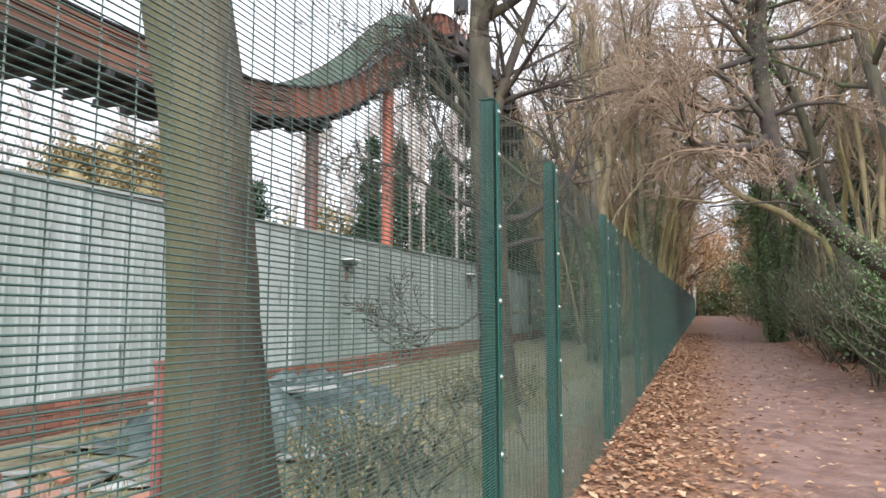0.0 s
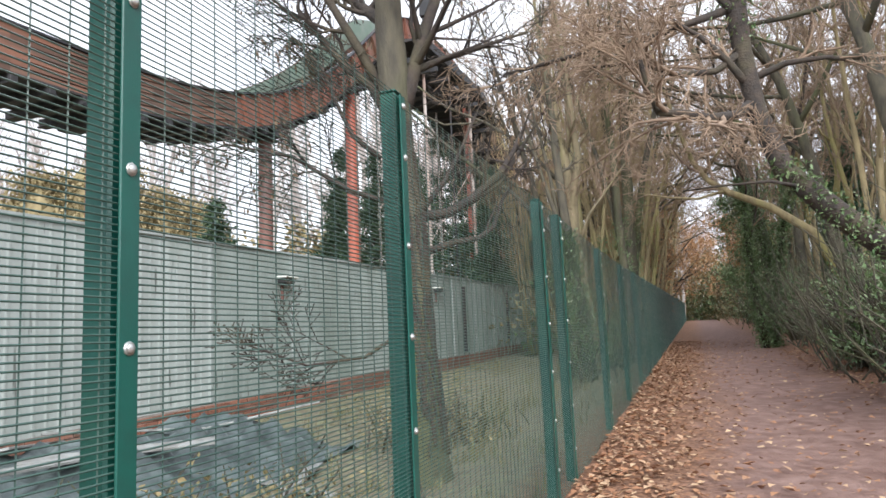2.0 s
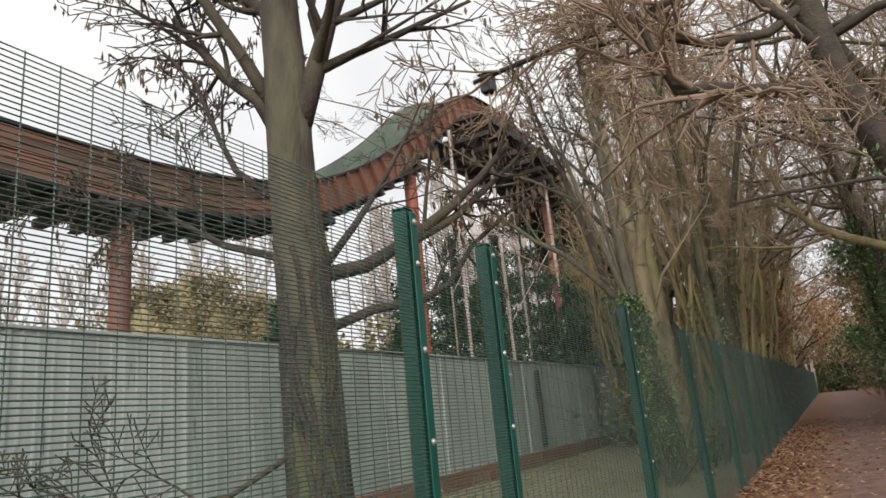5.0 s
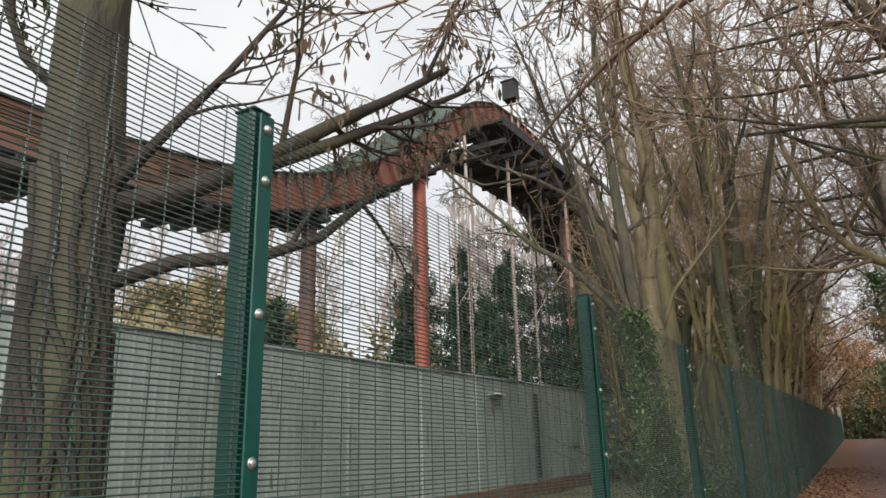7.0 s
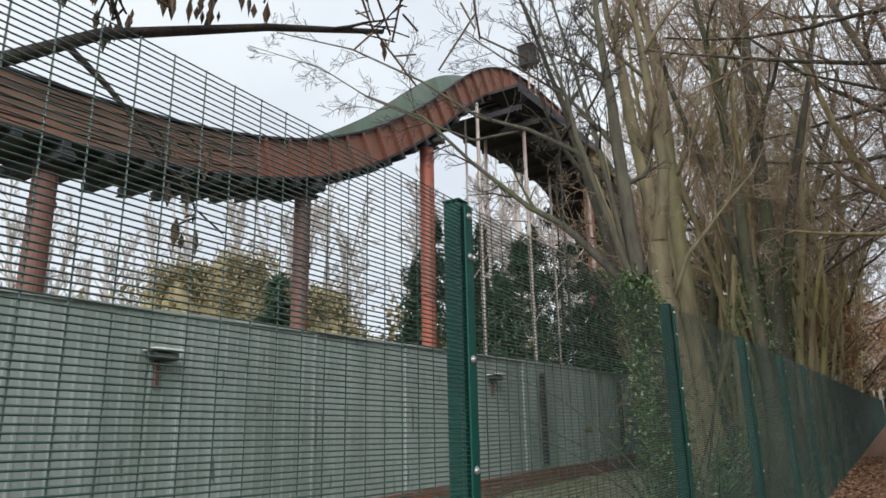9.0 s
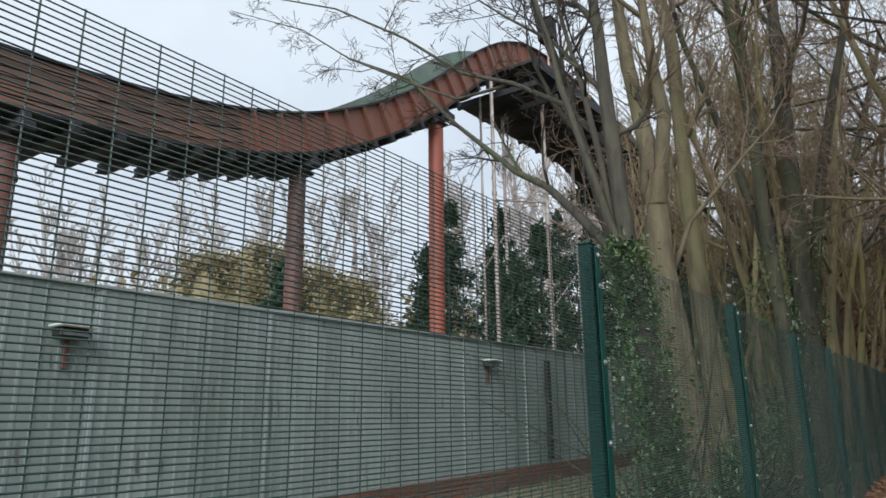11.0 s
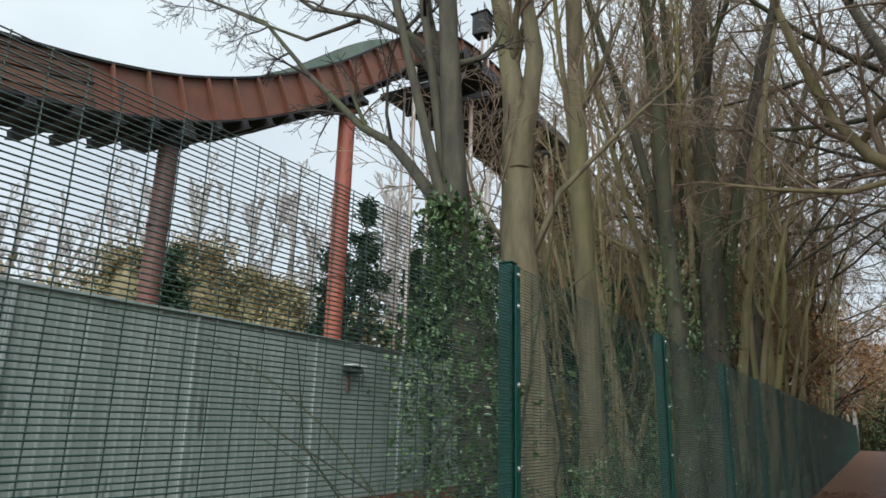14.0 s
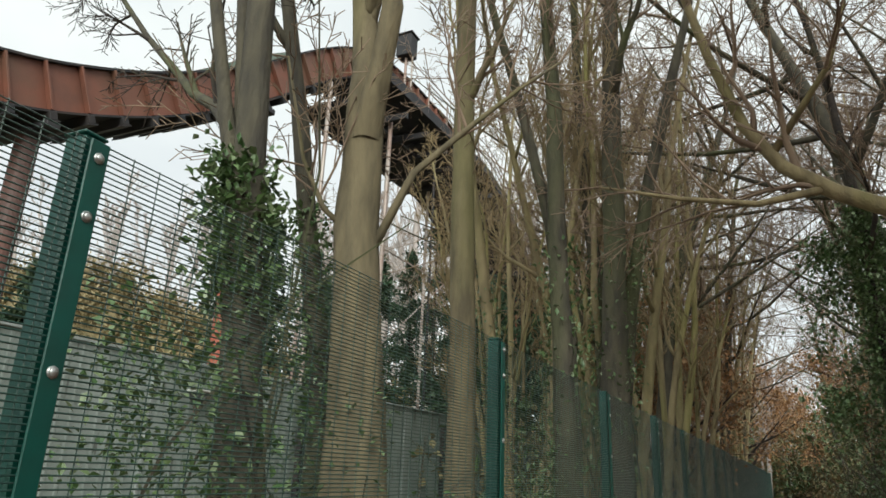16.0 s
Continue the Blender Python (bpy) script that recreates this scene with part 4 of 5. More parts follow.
def build_spreading_tree():
    rng = random.Random(44)
    tree = thing("spreading_tree", "tall bare tree spreading its crown over the path", "tree", group="spreading trees over the path")
    out = levels()
    x, y = 5.2, 16.5
    grow(rng, (x, y, ground_z(x, y) - 0.1), (-0.12, 0, 1), 13.0, 0.19, 0, 4, out, (14, 8, 6, 4, 0), up=0.03, wander=0.07, shrink=0.5, spread=(35, 75), first=0.36)
    tree_parts(tree, out, M_BARK_MOSS, M_TWIG)
    return tree


tpl_d = build_spreading_tree()
FINEST["radius"] = 0.0045
for tpl in (tpl_a, tpl_b, tpl_c):
    tagged(tpl, group="bare trees along the path")
COPY_AT = {
    "a": [(-0.8, 33.5, 20), (-1.6, 37, 130), (-0.8, 41, 250), (-2.5, 31, 77), (-1.2, 46, 10), (-3.2, 36, 190), (-1.0, 52, 300), (-4.4, 42, 45), (-0.9, 58, 140), (-2.0, 66, 222), (-5.2, 31, 290), (-4.6, 48, 10), (-5.6, 35, 60)],
    "b": [(5.4, 23, 90), (4.6, 27.5, 200), (6.8, 31, 20), (4.8, 36, 310), (5.2, 43, 150), (4.6, 51, 60), (5.0, 60, 260), (8.5, 25, 110), (7.8, 40, 5), (9.5, 52, 10)],
    "c": [(8.8, 17.5, 80), (7.4, 21, 280), (9.6, 12.0, 40), (9.5, 7.0, 120), (4.4, 32, 330), (11, 20, 200), (10.5, 30, 95)],
    "d": [(4.6, 21.5, 40), (6.4, 26, 160), (4.7, 30.5, 280), (4.6, 37, 200), (7.2, 19, 330), (5.4, 45, 80), (-4.6, 34, 230), (-3.6, 40, 120), (-1.8, 40, 300), (8.4, 33, 10), (4.9, 55, 140), (-2.6, 49, 20), (8.8, 8.2, 260), (-1.6, 62, 190), (4.8, 66, 330), (3.9, 27.5, 15), (-1.4, 31.5, 255), (-2.4, 35.5, 65), (-1.2, 44, 170)],
}
BASE_AT = {"a": (tpl_a, -0.9, 30.0), "b": (tpl_b, 4.6, 19.0), "c": (tpl_c, 6.2, 14.0), "d": (tpl_d, 5.2, 16.5)}
for key, rows in COPY_AT.items():
    tpl, bx, by = BASE_AT[key]
    for x, y, turn in rows:
        s = 0.85 + 0.3 * ((x * 7.3 + y * 3.1) % 1)
        c = copy_thing(tpl, Matrix.Identity(4))
        c.matrix_basis = Matrix.Translation((x, y, ground_z(x, y))) @ Matrix.Rotation(radians(turn), 4, "Z") @ Matrix.Scale(s, 4) @ Matrix.Translation((-bx, -by, -ground_z(bx, by)))


def build_leaning_tree():
    rng = random.Random(8)
    tree = thing("leaning_tree", "dark ivy-flecked tree leaning out over the path", "tree")
    out = levels()
    pts, radii = trunk_points([(4.3, 11.6, ground_z(4.3, 11.6) - 0.1, 0.22), (3.75, 11.4, 1.3, 0.18), (3.1, 11.25, 2.02, 0.145), (2.51, 11.2, 2.52, 0.13), (1.99, 11.2, 3.1, 0.115), (1.78, 11.2, 3.8, 0.105), (1.70, 11.2, 4.5, 0.10), (1.66, 11.15, 5.3, 0.13), (1.75, 11.1, 6.2, 0.09), (1.7, 11.0, 7.4, 0.05)])
    out[0].append((pts, radii))
    limbs = [([(1.74, 11.2, 3.9), (1.55, 10.9, 3.7), (1.28, 10.4, 3.56), (0.98, 10.2, 3.6), (0.79, 10.1, 3.6), (0.71, 10.0, 3.85), (0.66, 9.9, 4.1)], 0.06),
             ([(1.7, 11.2, 4.5), (1.4, 11.0, 4.25), (1.0, 10.8, 4.2), (0.6, 10.6, 4.35), (0.1, 10.4, 4.3)], 0.045),
             ([(1.68, 11.15, 5.0), (1.2, 11.0, 4.85), (0.6, 10.9, 4.7), (-0.1, 10.8, 4.62), (-0.9, 10.7, 4.5)], 0.05),
             ([(2.2, 11.2, 2.9), (1.8, 10.9, 2.95), (1.3, 10.6, 2.9), (0.95, 10.4, 2.85)], 0.02),
             ([(1.7, 11.1, 5.6), (1.1, 11.4, 6.2), (0.3, 11.8, 6.6), (-0.7, 12.2, 6.8)], 0.05),
             ([(1.72, 11.1, 6.0), (2.4, 11.3, 6.7), (3.2, 11.5, 7.1), (4.2, 11.8, 7.6)], 0.05),
             ([(1.7, 11.15, 5.2), (2.2, 11.6, 5.4), (2.9, 12.2, 5.9), (3.8, 12.8, 6.6)], 0.045)]
    for pl, r in limbs:
        p = [Vector(q) for q in pl]
        rr = [r * (1 - 0.6 * i / (len(p) - 1)) for i in range(len(p))]
        out[1].append((p, rr))
        sprout(rng, p, rr, 2.6, 1, 4, out, (0, 12, 8, 6, 0), up=-0.01, wander=0.22, first=0.25)
    sprout(rng, pts, radii, 2.4, 0, 4, out, (8, 6, 5, 4, 0), up=-0.01, wander=0.2, first=0.55)
    # twigs that would hang low over the path are pruned away
    for k in range(2, len(out)):
        out[k] = [w for w in out[k] if min(p[2] for p in w[0]) > 3.0 or min(p[0] for p in w[0]) > 2.6]
    tree_parts(tree, out, M_BARK_DARK, M_TWIG)
    piece("ivy", leaf_mesh("ivy", rng, ivy_spots(rng, pts, radii, 2600, 0.6, 3.2, 0.07) + ivy_spots(rng, pts, radii, 500, 4.6, 6.0, 0.12), 0.05, M_IVY), tree, "sparse climbing ivy")


build_leaning_tree()
hung_tree = build_stem_tree("ivy_tree", "dark trunk thickly hung with ivy over the path", 53, 3.15, 26.5, 2, M_BARK_DARK, M_TWIG, ivy=12000, ivy_top=6.0, height=10, base_r=0.12, lean=0.12)
rng_hang = random.Random(530)
hang_at = [(rng_hang.uniform(1.95, 3.4), rng_hang.uniform(25.8, 27.2), rng_hang.uniform(2.9, 6.3)) for _ in range(46)]
hang_spots = []
for hx, hy, hz in hang_at:
    hang_spots += [Vector((hx + rng_hang.gauss(0, 0.16), hy + rng_hang.gauss(0, 0.18), hz - abs(rng_hang.gauss(0, 0.35)))) for _ in range(150)]
piece("ivy", leaf_mesh("ivy", rng_hang, hang_spots, 0.085, M_IVY), hung_tree, "hanging curtains of dark ivy")


build_stem_tree("overhanging_tree", "pale bare tree with a heavy limb arching over the path", 54, 4.7, 24.0, 1, M_BARK_PALE, M_TWIG, height=10, base_r=0.15, lean=0.05, limbs=[([(4.65, 23.9, 2.6), (4.1, 23.8, 3.9), (3.1, 23.6, 4.65), (2.1, 23.5, 5.15), (1.6, 23.5, 5.55), (1.24, 23.5, 6.15), (0.92, 23.5, 7.2), (0.6, 23.5, 8.6), (0.3, 23.4, 10.0)], 0.13), ([(2.0, 23.5, 5.2), (1.3, 23.2, 5.0), (0.5, 23.0, 5.1), (-0.4, 22.8, 5.3)], 0.05), ([(1.5, 23.5, 5.7), (2.2, 23.2, 6.6), (2.6, 23.0, 7.8)], 0.05)])


# ---- ivy bank and undergrowth beside the path ----
def build_bank(name, label, seed, spots_at, n, size, mat, twigs=60):
    rng = random.Random(seed)
    bush = thing(name, label, "bush")
    spots, b = [], Build()
    for cx, cy, rx, ry, h in spots_at:
        g = ground_z(cx, cy)
        lumps = [(rng.uniform(0, 6.28), rng.uniform(0.3, 1.0), rng.uniform(0.2, 1.0)) for _ in range(9)]
        for _ in range(n // len(spots_at)):
            a, q, hz = lumps[rng.randrange(9)]
            f = abs(rng.gauss(0.0, 0.3))
            spots.append(Vector((cx + math.cos(a) * rx * q + rng.gauss(0, 0.28 * rx), cy + math.sin(a) * ry * q + rng.gauss(0, 0.28 * ry), g + h * hz * (1 - min(1, f)) + rng.gauss(0, 0.08))))
        for _ in range(twigs // len(spots_at)):
            p = Vector((cx + rng.gauss(0, rx * 0.5), cy + rng.gauss(0, ry * 0.5), g - 0.05))
            d = Vector((rng.gauss(0, 0.5), rng.gauss(0, 0.5), 1)).normalized()
            pts = [p]
            for k in range(4):
                d = (d + Vector((rng.gauss(0, 0.25), rng.gauss(0, 0.25), -0.05))).normalized()
                q = pts[-1] + d * h * rng.uniform(0.2, 0.45)
                q.x = min(q.x, -0.15) if cx < 0 else max(q.x, 2.4)
                pts.append(q)
            b.tube(pts, [0.016, 0.013, 0.01, 0.007, 0.004], 4, cap=False)
    piece("undergrowth", b.mesh("undergrowth", M_BARK_MOSS), bush, "tangled bare stems")
    piece("foliage", leaf_mesh("foliage", rng, spots, size, mat), bush)


build_bank("ivy_bush", "sprawling green ivy mound on the bank beside the path", 61, [(3.7, 12.6, 0.7, 1.2, 2.0), (3.9, 14.5, 0.8, 1.2, 2.3), (4.2, 10.6, 0.7, 1.0, 1.8), (3.8, 17.0, 0.7, 1.3, 2.2)], 15000, 0.07, M_IVY, 220)
build_bank("ivy_bush", "low ivy and bramble thicket beside the path", 62, [(3.9, 17, 0.7, 1.4, 1.7), (4.2, 20.0, 0.9, 1.6, 1.8), (4.3, 23.5, 0.9, 1.8, 1.9)], 7000, 0.085, M_IVY, 260)
build_bank("ivy_bush", "dark evergreen thicket where the path narrows", 63, [(4.4, 28, 1.0, 2.0, 2.3), (4.5, 33, 1.0, 2.5, 2.6), (4.4, 40, 1.1, 3.0, 3.0), (4.3, 50, 1.2, 4.0, 3.4)], 9000, 0.12, M_IVY, 200)
build_bank("bramble_bush", "bare brown bramble thicket on the bank", 64, [(4.6, 8.0, 0.9, 1.5, 1.5), (5.2, 12.0, 0.9, 2.0, 2.0), (5.4, 17.0, 0.9, 2.0, 2.2)], 5000, 0.07, M_IVY, 300)
build_bank("bramble_bush", "dry undergrowth behind the mesh fence", 65, [(-1.6, 6.2, 0.8, 1.0, 0.6), (-2.2, 11.5, 0.9, 1.2, 0.5), (-1.2, 21.5, 0.8, 2.0, 0.9), (-1.5, 26.0, 0.9, 2.5, 1.3)], 3600, 0.06, M_OLIVE, 320)
build_bank("ivy_bush", "ivy spreading up behind the mesh fence", 66, [(-1.25, 17.7, 0.3, 0.45, 2.2), (-1.0, 19.7, 0.3, 0.5, 1.3), (-1.0, 23.2, 0.4, 0.8, 1.7)], 4200, 0.06, M_IVY, 30)


def build_beech(name, label, seed, cx, cy, r, h, n, size, mat, low=1.0):
    rng = random.Random(seed)
    tree = thing(name, label, "tree")
    out = levels()
    g = ground_z(cx, cy)
    grow(rng, (cx, cy, g - 0.1), (0, 0, 1), h, 0.16, 0, 3, out, (14, 7, 4, 0, 0), wander=0.06, spread=(35, 75), first=0.15)
    tree_parts(tree, out, M_BARK_DARK, M_TWIG)
    ends = [p for rows in out[2:4] for p, _ in rows]
    spots = []
    for _ in range(n):
        p = ends[rng.randrange(len(ends))]
        q = p[rng.randrange(len(p))]
        if q.z > g + low:
            spots.append(q + Vector((rng.gauss(0, 0.22), rng.gauss(0, 0.22), rng.gauss(0, 0.16))))
    piece("foliage", leaf_mesh("foliage", rng, spots, size, mat), tree)
    return tree


beech = build_beech("beech_tree", "young beech still holding russet winter leaves", 71, 0.0, 0.0, 3, 7.0, 5500, 0.15, M_BEECH)
beech.matrix_basis = Matrix.Translation((-2.6, 44, ground_z(-2.6, 44) - ground_z(0, 0)))
tagged(beech, group="russet beeches along the path")
for x, y, turn, s in ((-1.9, 56, 40, 1.1), (5.6, 58, 130, 1.0), (-1.6, 68, 220, 1.2), (4.9, 76, 310, 1.3), (-3.4, 50, 80, 0.9), (-1.9, 36, 200, 0.8), (-1.5, 47.5, 100, 0.9), (1.2, 104, 10, 1.6), (3.2, 110, 170, 1.5), (-1.2, 98, 100, 1.5)):
    c = copy_thing(beech, Matrix.Identity(4))
    c.matrix_basis = Matrix.Translation((x, y, ground_z(x, y) - 0.1 * s)) @ Matrix.Rotation(radians(turn), 4, "Z") @ Matrix.Scale(s, 4)


# ---- evergreens and woods behind the screen ----
def build_conifer(seed, cx, cy, h, r, n=6200, label="dark green conifer behind the grey screen fence", group="conifers behind the screen"):
    rng = random.Random(seed)
    tree = thing("conifer", label, "tree", group=group)
    g = ground_z(cx, cy)
    b = Build()
    b.tube([(cx, cy, g - 0.1), (cx, cy, g + h * 0.6), (cx, cy, g + h * 0.97)], [0.16, 0.09, 0.02], 8)
    spots = []
    boughs = [(rng.random() ** 1.25 * 0.94 + 0.06, rng.uniform(0, 6.28)) for _ in range(95)]
    for f, a in boughs:
        reach = r * (1 - f) ** 0.8 * rng.uniform(0.7, 1.15) + 0.12
        z = g + h * f
        b.tube([(cx, cy, z), (cx + math.cos(a) * reach, cy + math.sin(a) * reach, z - reach * 0.2)], [0.03, 0.008], 4, cap=False)
        for _ in range(n // 95):
            q = rng.random() ** 0.6 * reach
            spots.append(Vector((cx + math.cos(a) * q + rng.gauss(0, 0.14), cy + math.sin(a) * q + rng.gauss(0, 0.14), z - q * 0.2 + rng.gauss(0, 0.12))))
    piece("trunk", b.mesh("trunk", M_BARK_DARK), tree)
    piece("foliage", leaf_mesh("foliage", rng, spots, 0.30, M_CONIFER, narrow=0.4), tree)


for k, (cx, cy, h, r) in enumerate([(-14.8, 32.5, 7.8, 2.0), (-16.5, 36.5, 11.0, 2.4), (-13.4, 39.5, 10.0, 2.5), (-9.4, 42.5, 9.0, 2.3), (-17.5, 43, 12.5, 2.6), (-8.8, 38.0, 7.5, 2.1), (-18.5, 28.5, 7.2, 2.0), (-8.4, 48.0, 10.0, 2.6), (-11.6, 50.0, 12.0, 2.6), (-7.6, 43.5, 8.5, 2.2), (-7.8, 54.5, 10.5, 2.6), (-10.2, 59.0, 12.5, 2.8), (-15.0, 53.0, 13.5, 2.9), (-14.6, 47.5, 15.5, 3.2), (-12.2, 47.0, 12.5, 3.0), (-17.6, 50.5, 14.0, 3.2), (-16.2, 40.0, 9.5, 2.6), (-12.5, 35.5, 7.5, 2.2), (-10.6, 45.0, 10.5, 2.8)]):
    build_conifer(80 + k, cx, cy, h, r)


for k, (cx, cy, h, r) in enumerate([(6.6, 31.0, 8.0, 2.3), (7.6, 38.0, 10.0, 2.7), (6.4, 48.0, 9.0, 2.6), (8.5, 24.0, 7.5, 2.2)]):
    build_conifer(180 + k, cx, cy, h, r, 5200, "dark evergreen tree in the wood beside the path", "evergreens in the wood")


def build_mound():
    """A broad clump of olive winter trees far behind the screen."""
    rng = random.Random(90)
    clump = thing("tree_clump", "broad olive-brown clump of trees far behind the screen", "tree clump", kind="stuff")
    spots = []
    for _ in range(1700):
        f = rng.random()
        cx, cy = -57.0 + 21 * (f - 0.5) * 0.75, 63 + 21 * (f - 0.5)
        top = (20.9 if f < 0.5 else 18.8) * (1 - abs(2 * f - 1) ** 6) * (0.93 + 0.07 * math.sin(f * 41))
        z = top * rng.random() ** 0.5
        c = Vector((cx + rng.gauss(0, 1.2), cy + rng.gauss(0, 1.2), z + 1.0))
        for _ in range(64):
            spots.append(c + Vector((rng.gauss(0, 0.6), rng.gauss(0, 0.6), rng.gauss(0, 0.5))))
    vs, fs = [], []
    steps, ring = 60, 13
    for i in range(steps + 1):
        f = i / steps
        cx, cy = -57.0 + 21 * (f - 0.5) * 0.75, 63 + 21 * (f - 0.5)
        top = (21.0 if f < 0.5 else 18.9) * max(0.05, 1 - abs(2 * f - 1) ** 6) * (0.93 + 0.07 * math.sin(f * 41))
        for k in range(ring):
            a = math.pi * k / (ring - 1)
            w = 1 + 0.09 * noise.noise(Vector((f * 14, k * 0.7, 3)))
            across, up = math.cos(a) * 3.2 * w, math.sin(a) ** 0.6 * top * w
            vs.append((cx + 0.8 * across, cy - 0.6 * across, 0.6 + up))
    for i in range(steps):
        for k in range(ring - 1):
            q = i * ring + k
            fs.append((q, q + 1, q + ring + 1, q + ring))
    piece("inner_growth", mesh_of("inner_growth", vs, fs, M_MATTED, True), clump, "dense matted brown inner growth")
    piece("foliage", leaf_mesh("foliage", rng, spots, 0.45, M_TAN), clump)


build_mound()

FINEST["radius"] = 0.02
# trunk and twigs both take the haze-paled colour
far_a = build_stem_tree("far_tree", "bare grey-brown tree far behind the screen, paled as by haze", 95, -30.0, 60.0, 2, M_TWIG_FAR, M_TWIG_FAR, height=12, base_r=0.16, kids=(9, 6, 4, 0, 0), stop=3)
FINEST["radius"] = 0.0045
tagged(far_a, group="bare trees far behind the screen")
rng_far = random.Random(96)
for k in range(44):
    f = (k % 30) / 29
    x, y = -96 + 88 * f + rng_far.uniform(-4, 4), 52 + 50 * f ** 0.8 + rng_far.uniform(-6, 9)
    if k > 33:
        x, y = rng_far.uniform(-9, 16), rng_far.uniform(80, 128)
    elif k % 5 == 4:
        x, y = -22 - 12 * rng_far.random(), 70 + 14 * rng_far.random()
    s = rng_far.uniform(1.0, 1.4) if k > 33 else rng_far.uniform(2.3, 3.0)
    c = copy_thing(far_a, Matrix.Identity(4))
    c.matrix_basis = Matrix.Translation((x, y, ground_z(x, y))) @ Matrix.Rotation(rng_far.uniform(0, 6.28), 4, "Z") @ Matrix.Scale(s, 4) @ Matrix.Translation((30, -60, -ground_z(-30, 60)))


def build_wood_floor():
    """Evergreen undergrowth that closes the wood beside the path and at its end."""
    rng = random.Random(98)
    wood = thing("woodland_thicket", "dense brown and green thicket closing the wood beside the path", "thicket", kind="stuff")
    lines = [((11, 2), (12, 70), 5.0), ((8, 30), (7, 78), 4.0), ((-7, 92), (12, 96), 6.5), ((5.6, 62), (4.6, 92), 4.5), ((-3, 84), (9, 86), 7.0), ((-5, 108), (14, 110), 9.0), ((-3, 86), (8, 84), 5.0), ((-4.5, 30), (-2.5, 90), 3.2)]
    green, brown = [], []
    for (xa, ya), (xb, yb), h in lines:
        for _ in range(230):
            f = rng.random()
            c = Vector((xa + (xb - xa) * f + rng.gauss(0, 0.6), ya + (yb - ya) * f + rng.gauss(0, 0.6), 0))
            c.z = ground_z(c.x, c.y) + h * rng.random() ** 1.3
            (green if rng.random() < 0.35 else brown).extend(c + Vector((rng.gauss(0, 0.5), rng.gauss(0, 0.5), rng.gauss(0, 0.4))) for _ in range(26))
    piece("evergreen_leaves", leaf_mesh("evergreen_leaves", rng, green, 0.34, M_IVY), wood)
    piece("dry_leaves", leaf_mesh("dry_leaves", rng, brown, 0.34, M_OLIVE), wood)


build_wood_floor()


def build_thicket_line():
    """Low olive hedge line along the far side of the ride's ground."""
    rng = random.Random(97)
    hedge = thing("far_hedge", "low olive-brown hedge line behind the screen", "hedge", kind="stuff")
    spots = []
    for _ in range(760):
        f = rng.random()
        cx, cy = -44 + 34 * f, 18 + 40 * f
        h = 7.4 + 1.2 * math.sin(f * 23) + rng.gauss(0, 0.5)
        c = Vector((cx + rng.gauss(0, 1.5), cy + rng.gauss(0, 1.0), 0.5 + h * rng.random()))
        for _ in range(30):
            spots.append(c + Vector((rng.gauss(0, 0.55), rng.gauss(0, 0.55), rng.gauss(0, 0.45))))
    piece("foliage", leaf_mesh("foliage", rng, spots, 0.5, M_TAN), hedge)


build_thicket_line()


# ---- rubbish behind the fence ----
def build_rubbish():
    rng = random.Random(101)
    sheet = thing("torn_sheeting", "crumpled dark torn sheeting heaped on the ground behind the fence", "sheeting")
    vs, fs = [], []
    nx, ny = 26, 40
    for j in range(ny + 1):
        for i in range(nx + 1):
            x, y = -5.5 + 2.4 * i / nx, 6.7 + 4.4 * j / ny
            edge = min(i, nx - i) / nx * 2, min(j, ny - j) / ny * 2
            h = 0.58 * min(1, 2.2 * edge[0]) * min(1, 2.2 * edge[1]) * (0.6 + 0.7 * abs(noise.noise(Vector((x * 2.1, y * 2.1, 4))))) + 0.14 * noise.noise(Vector((x * 6, y * 6, 1)))
            vs.append((x + 0.1 * noise.noise(Vector((x * 3, y * 3, 7))), y, ground_z(x, y) + max(0.01, h)))
    for j in range(ny):
        for i in range(nx):
            k = j * (nx + 1) + i
            fs.append((k, k + 1, k + nx + 2, k + nx + 1))
    piece("sheet", mesh_of("sheet", vs, fs, M_TARP, True), sheet)
    board = Build()
    board.box((-0.09, -0.8, 0), (0.09, 0.8, 0.025), 0.004)
    me = board.mesh("board", M_DEBRIS)
    for k in range(16):
        x, y = rng.uniform(-5.2, -2.4), rng.uniform(4.6, 11.0)
        ob = new("board", me)
        on_heap = -5.2 < x < -3.4 and 7.2 < y < 10.6
        ob.matrix_basis = pose(x, y, ground_z(x, y) + (0.5 if on_heap else 0.03), rng.uniform(-7, 7), rng.uniform(-10, 10), rng.uniform(0, 180))
        tagged(ob, "loose grey weathered board lying behind the fence", "board", group="loose boards")
    post = thing("marker_post", "thin faded red metal stake beside the tree", "stake")
    b = Build()
    b.tube([(-1.12, 3.2, ground_z(-1.1, 3.2) - 0.1), (-1.12, 3.2, 1.2)], 0.02, 8)
    b.tube([(-1.12, 3.2, 1.2), (-1.12, 3.2, 1.225)], 0.026, 8)
    piece("shaft", b.mesh("shaft", M_REDPOLE), post)
    slab = thing("brick_rubble", "low heap of broken red bricks behind the fence", "rubble", kind="stuff")
    b = Build()
    for k in range(60):
        x, y = -4.0 + rng.gauss(0, 0.5), 4.2 + rng.gauss(0, 0.5)
        b.box((-0.05, -0.1, -0.03), (0.05, 0.1, 0.03), 0.006, pose(x, y, ground_z(x, y) + rng.uniform(0.02, 0.12), rng.uniform(-40, 40), rng.uniform(-40, 40), rng.uniform(0, 180)))
    piece("bricks", b.mesh("bricks", M_BRICK), slab)


build_rubbish()


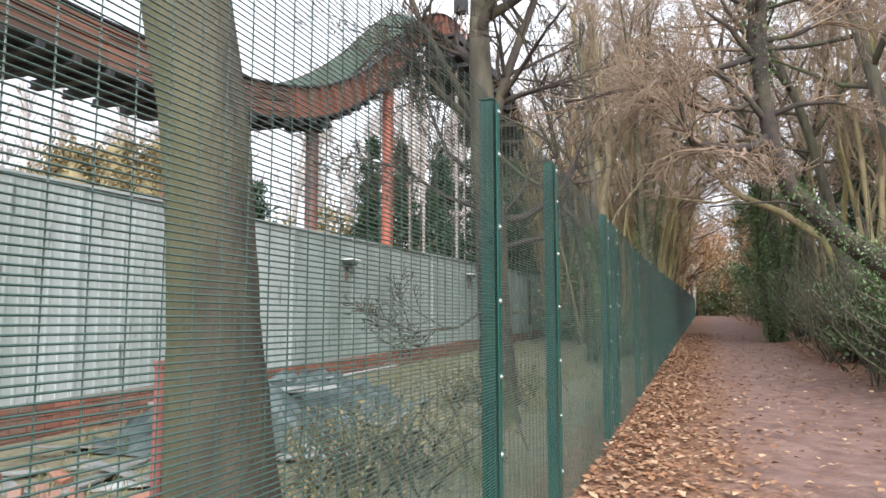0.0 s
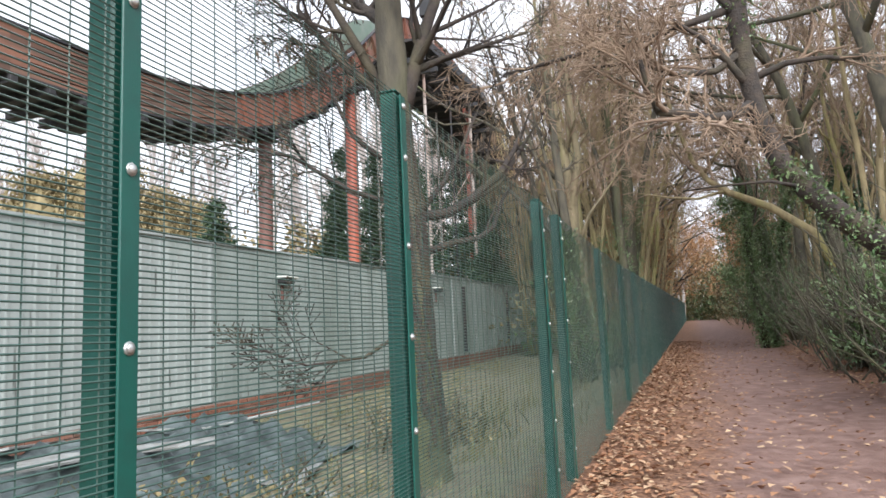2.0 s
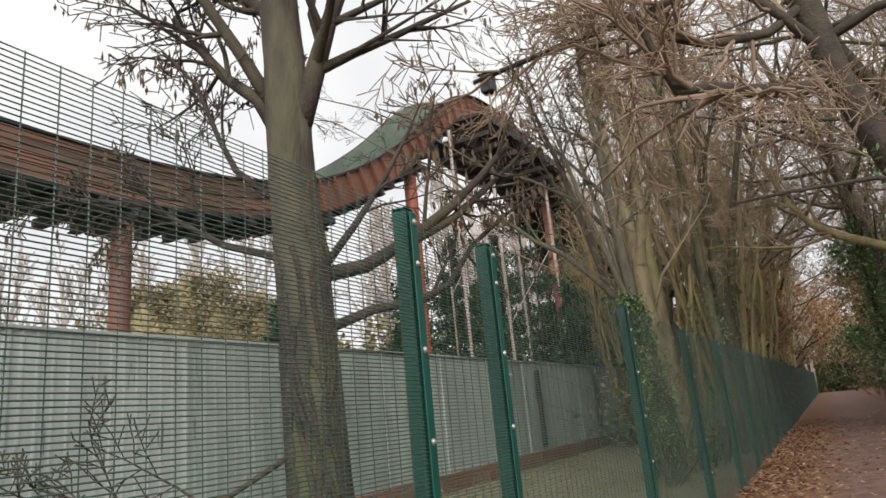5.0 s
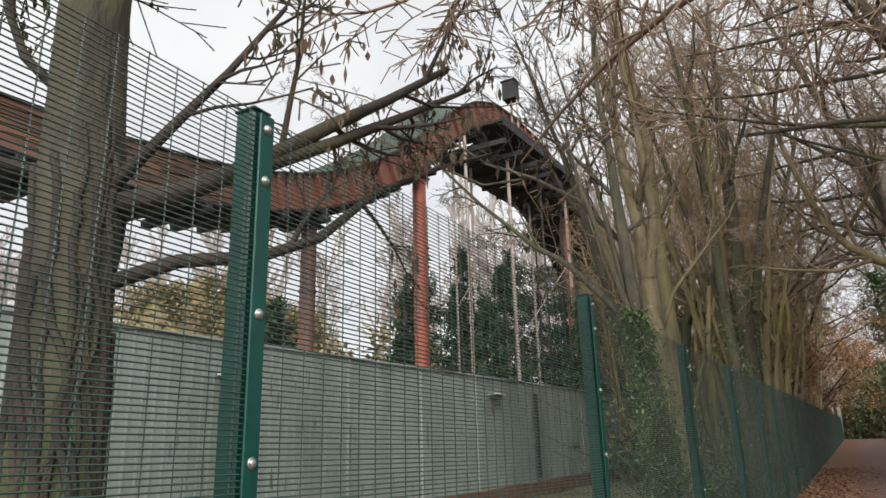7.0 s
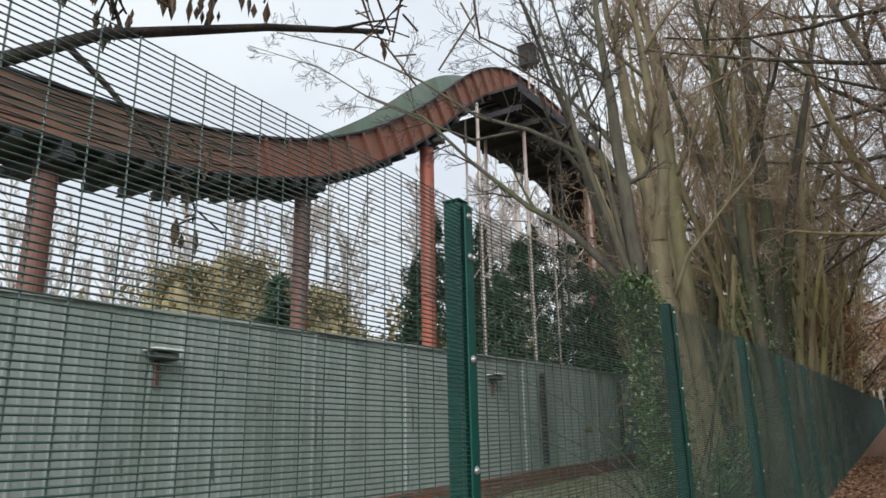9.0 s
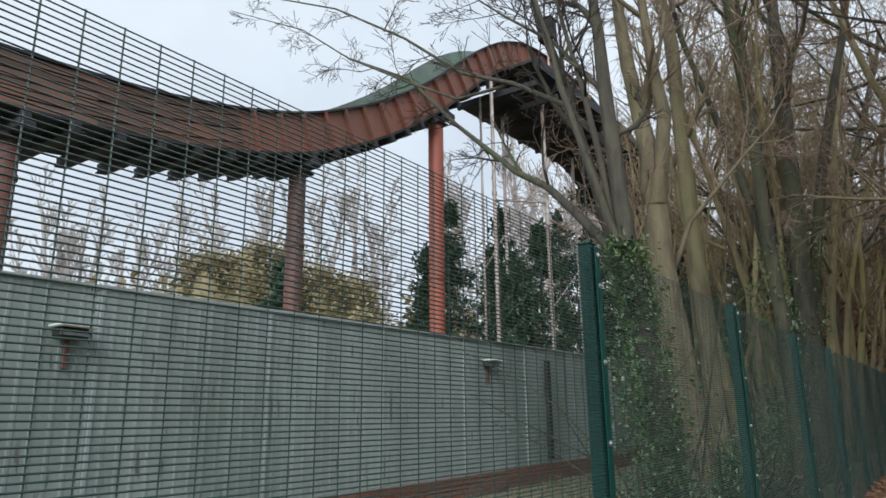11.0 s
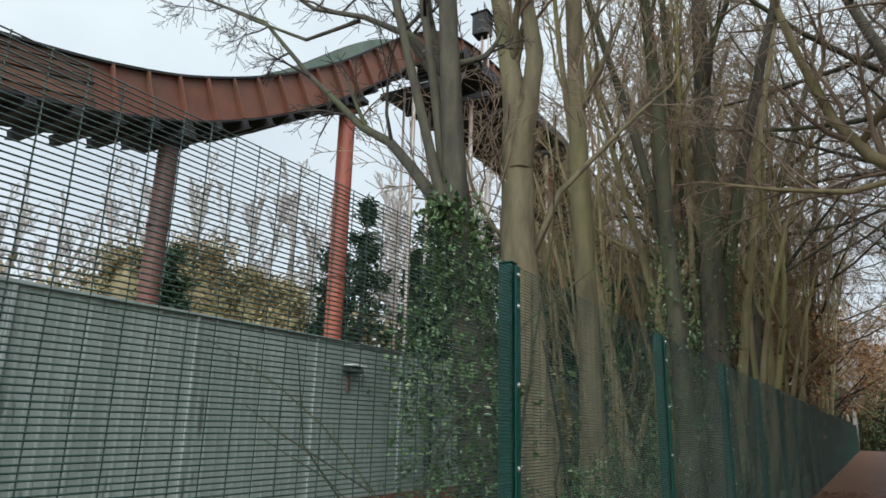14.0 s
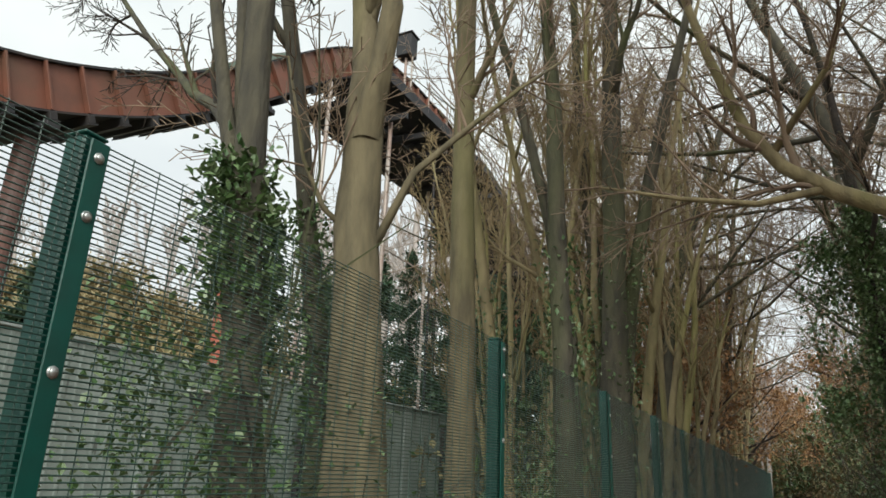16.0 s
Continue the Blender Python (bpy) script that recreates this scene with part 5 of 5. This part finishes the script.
# ---- weeds and rough grass behind the fence ----
def build_weeds():
    rng = random.Random(131)
    vs, fs = [], []
    for _ in range(900):
        cx, cy = rng.uniform(-6.2, -0.15), rng.uniform(1.5, 26)
        if noise.noise(Vector((cx * 0.7, cy * 0.7, 9))) < -0.12:
            continue
        tall = rng.uniform(0.08, 0.38)
        for _ in range(9):
            x, y = cx + rng.gauss(0, 0.07), cy + rng.gauss(0, 0.07)
            a, lean = rng.uniform(0, 6.28), rng.uniform(0.1, 0.7)
            h, w = tall * rng.uniform(0.5, 1.2), rng.uniform(0.003, 0.007)
            z = ground_z(x, y)
            dx, dy = math.cos(a), math.sin(a)
            k = len(vs)
            vs += [(x - dy * w, y + dx * w, z), (x + dy * w, y - dx * w, z), (x + dx * lean * h * 0.4 + dy * w * 0.7, y + dy * lean * h * 0.4 - dx * w * 0.7, z + h * 0.6), (x + dx * lean * h * 0.4 - dy * w * 0.7, y + dy * lean * h * 0.4 + dx * w * 0.7, z + h * 0.6), (x + dx * lean * h, y + dy * lean * h, z + h)]
            fs += [(k, k + 1, k + 2, k + 3), (k + 3, k + 2, k + 4)]
    tagged(new("rough_grass", mesh_of("rough_grass", vs, fs, M_WEED)), "thin dull winter grass and weeds behind the fence", "grass", kind="stuff")


build_weeds()


# ---- fallen leaves ----
def build_litter():
    rng = random.Random(111)
    spots = []
    for _ in range(11000):
        y = 2.0 + 30 * rng.random() ** 1.5
        x = 0.03 + abs(rng.gauss(0, 0.5)) if rng.random() < 0.72 else rng.uniform(0.3, 4.2)
        spots.append(Vector((x, y, ground_z(x, y) + rng.uniform(0.015, 0.05))))
    for _ in range(2500):
        y, x = rng.uniform(3, 24), rng.uniform(3.0, 4.6)
        spots.append(Vector((x, y, ground_z(x, y) + rng.uniform(0.02, 0.06))))
    ob = new("leaf_litter", leaf_mesh("leaf_litter", rng, spots, 0.07, M_LITTER, flat=0.75, narrow=0.75))
    tagged(ob, "drift of dry pale brown fallen leaves along the fence", "leaves", kind="stuff")


build_litter()


# ---- brick plinth under the screen, laid brick by brick ----
def build_plinth():
    wall = thing("wall_plinth", "low weathered red brick plinth under the grey screen", "wall", kind="structure")
    core = Build()
    y0, y1 = -7.0, 75.0
    core.add([(CLAD_X + dx, y, z) for y in (y0, y1) for dx, z in ((-0.18, ground_z(-6.4, y) - 0.3), (0.055, ground_z(-6.4, y) - 0.3), (0.055, clad_low(y) - 0.01), (-0.18, clad_low(y) - 0.01))],
             [(0, 1, 2, 3), (7, 6, 5, 4), (0, 4, 5, 1), (1, 5, 6, 2), (2, 6, 7, 3), (3, 7, 4, 0)])
    piece("mortar", core.mesh("mortar", M_MORTAR), wall)
    one = Build()
    one.box((0.0, -0.105, -0.0305), (0.02, 0.105, 0.0305), 0.005)
    brick_me = one.mesh("brick", M_BRICK)
    rng = random.Random(121)
    rest = Build()
    made = 0
    pitch = 0.225
    for course in range(10):
        k = 0
        y = -6.5 + (0.1125 if course % 2 else 0)
        while y < 60:
            z = clad_low(y) - 0.055 - course * 0.0745
            if z > ground_z(-6.3, y) - 0.03:
                at = pose(CLAD_X + 0.052 + rng.uniform(-0.003, 0.003), y, z, 1.6 + rng.uniform(-0.4, 0.4), 0, rng.uniform(-0.5, 0.5))
                if 7.4 < y < 17.4 and made < 300:
                    piece("brick", brick_me, wall, "", at)
                    made += 1
                elif y < 40:
                    rest.box((0.0, -0.105, -0.0305), (0.02, 0.105, 0.0305), 0, at)
            y += pitch
            k += 1
    tagged(piece("brickwork", rest.mesh("brickwork", M_BRICK), wall, "weathered red brickwork"), kind="stuff")


build_plinth()
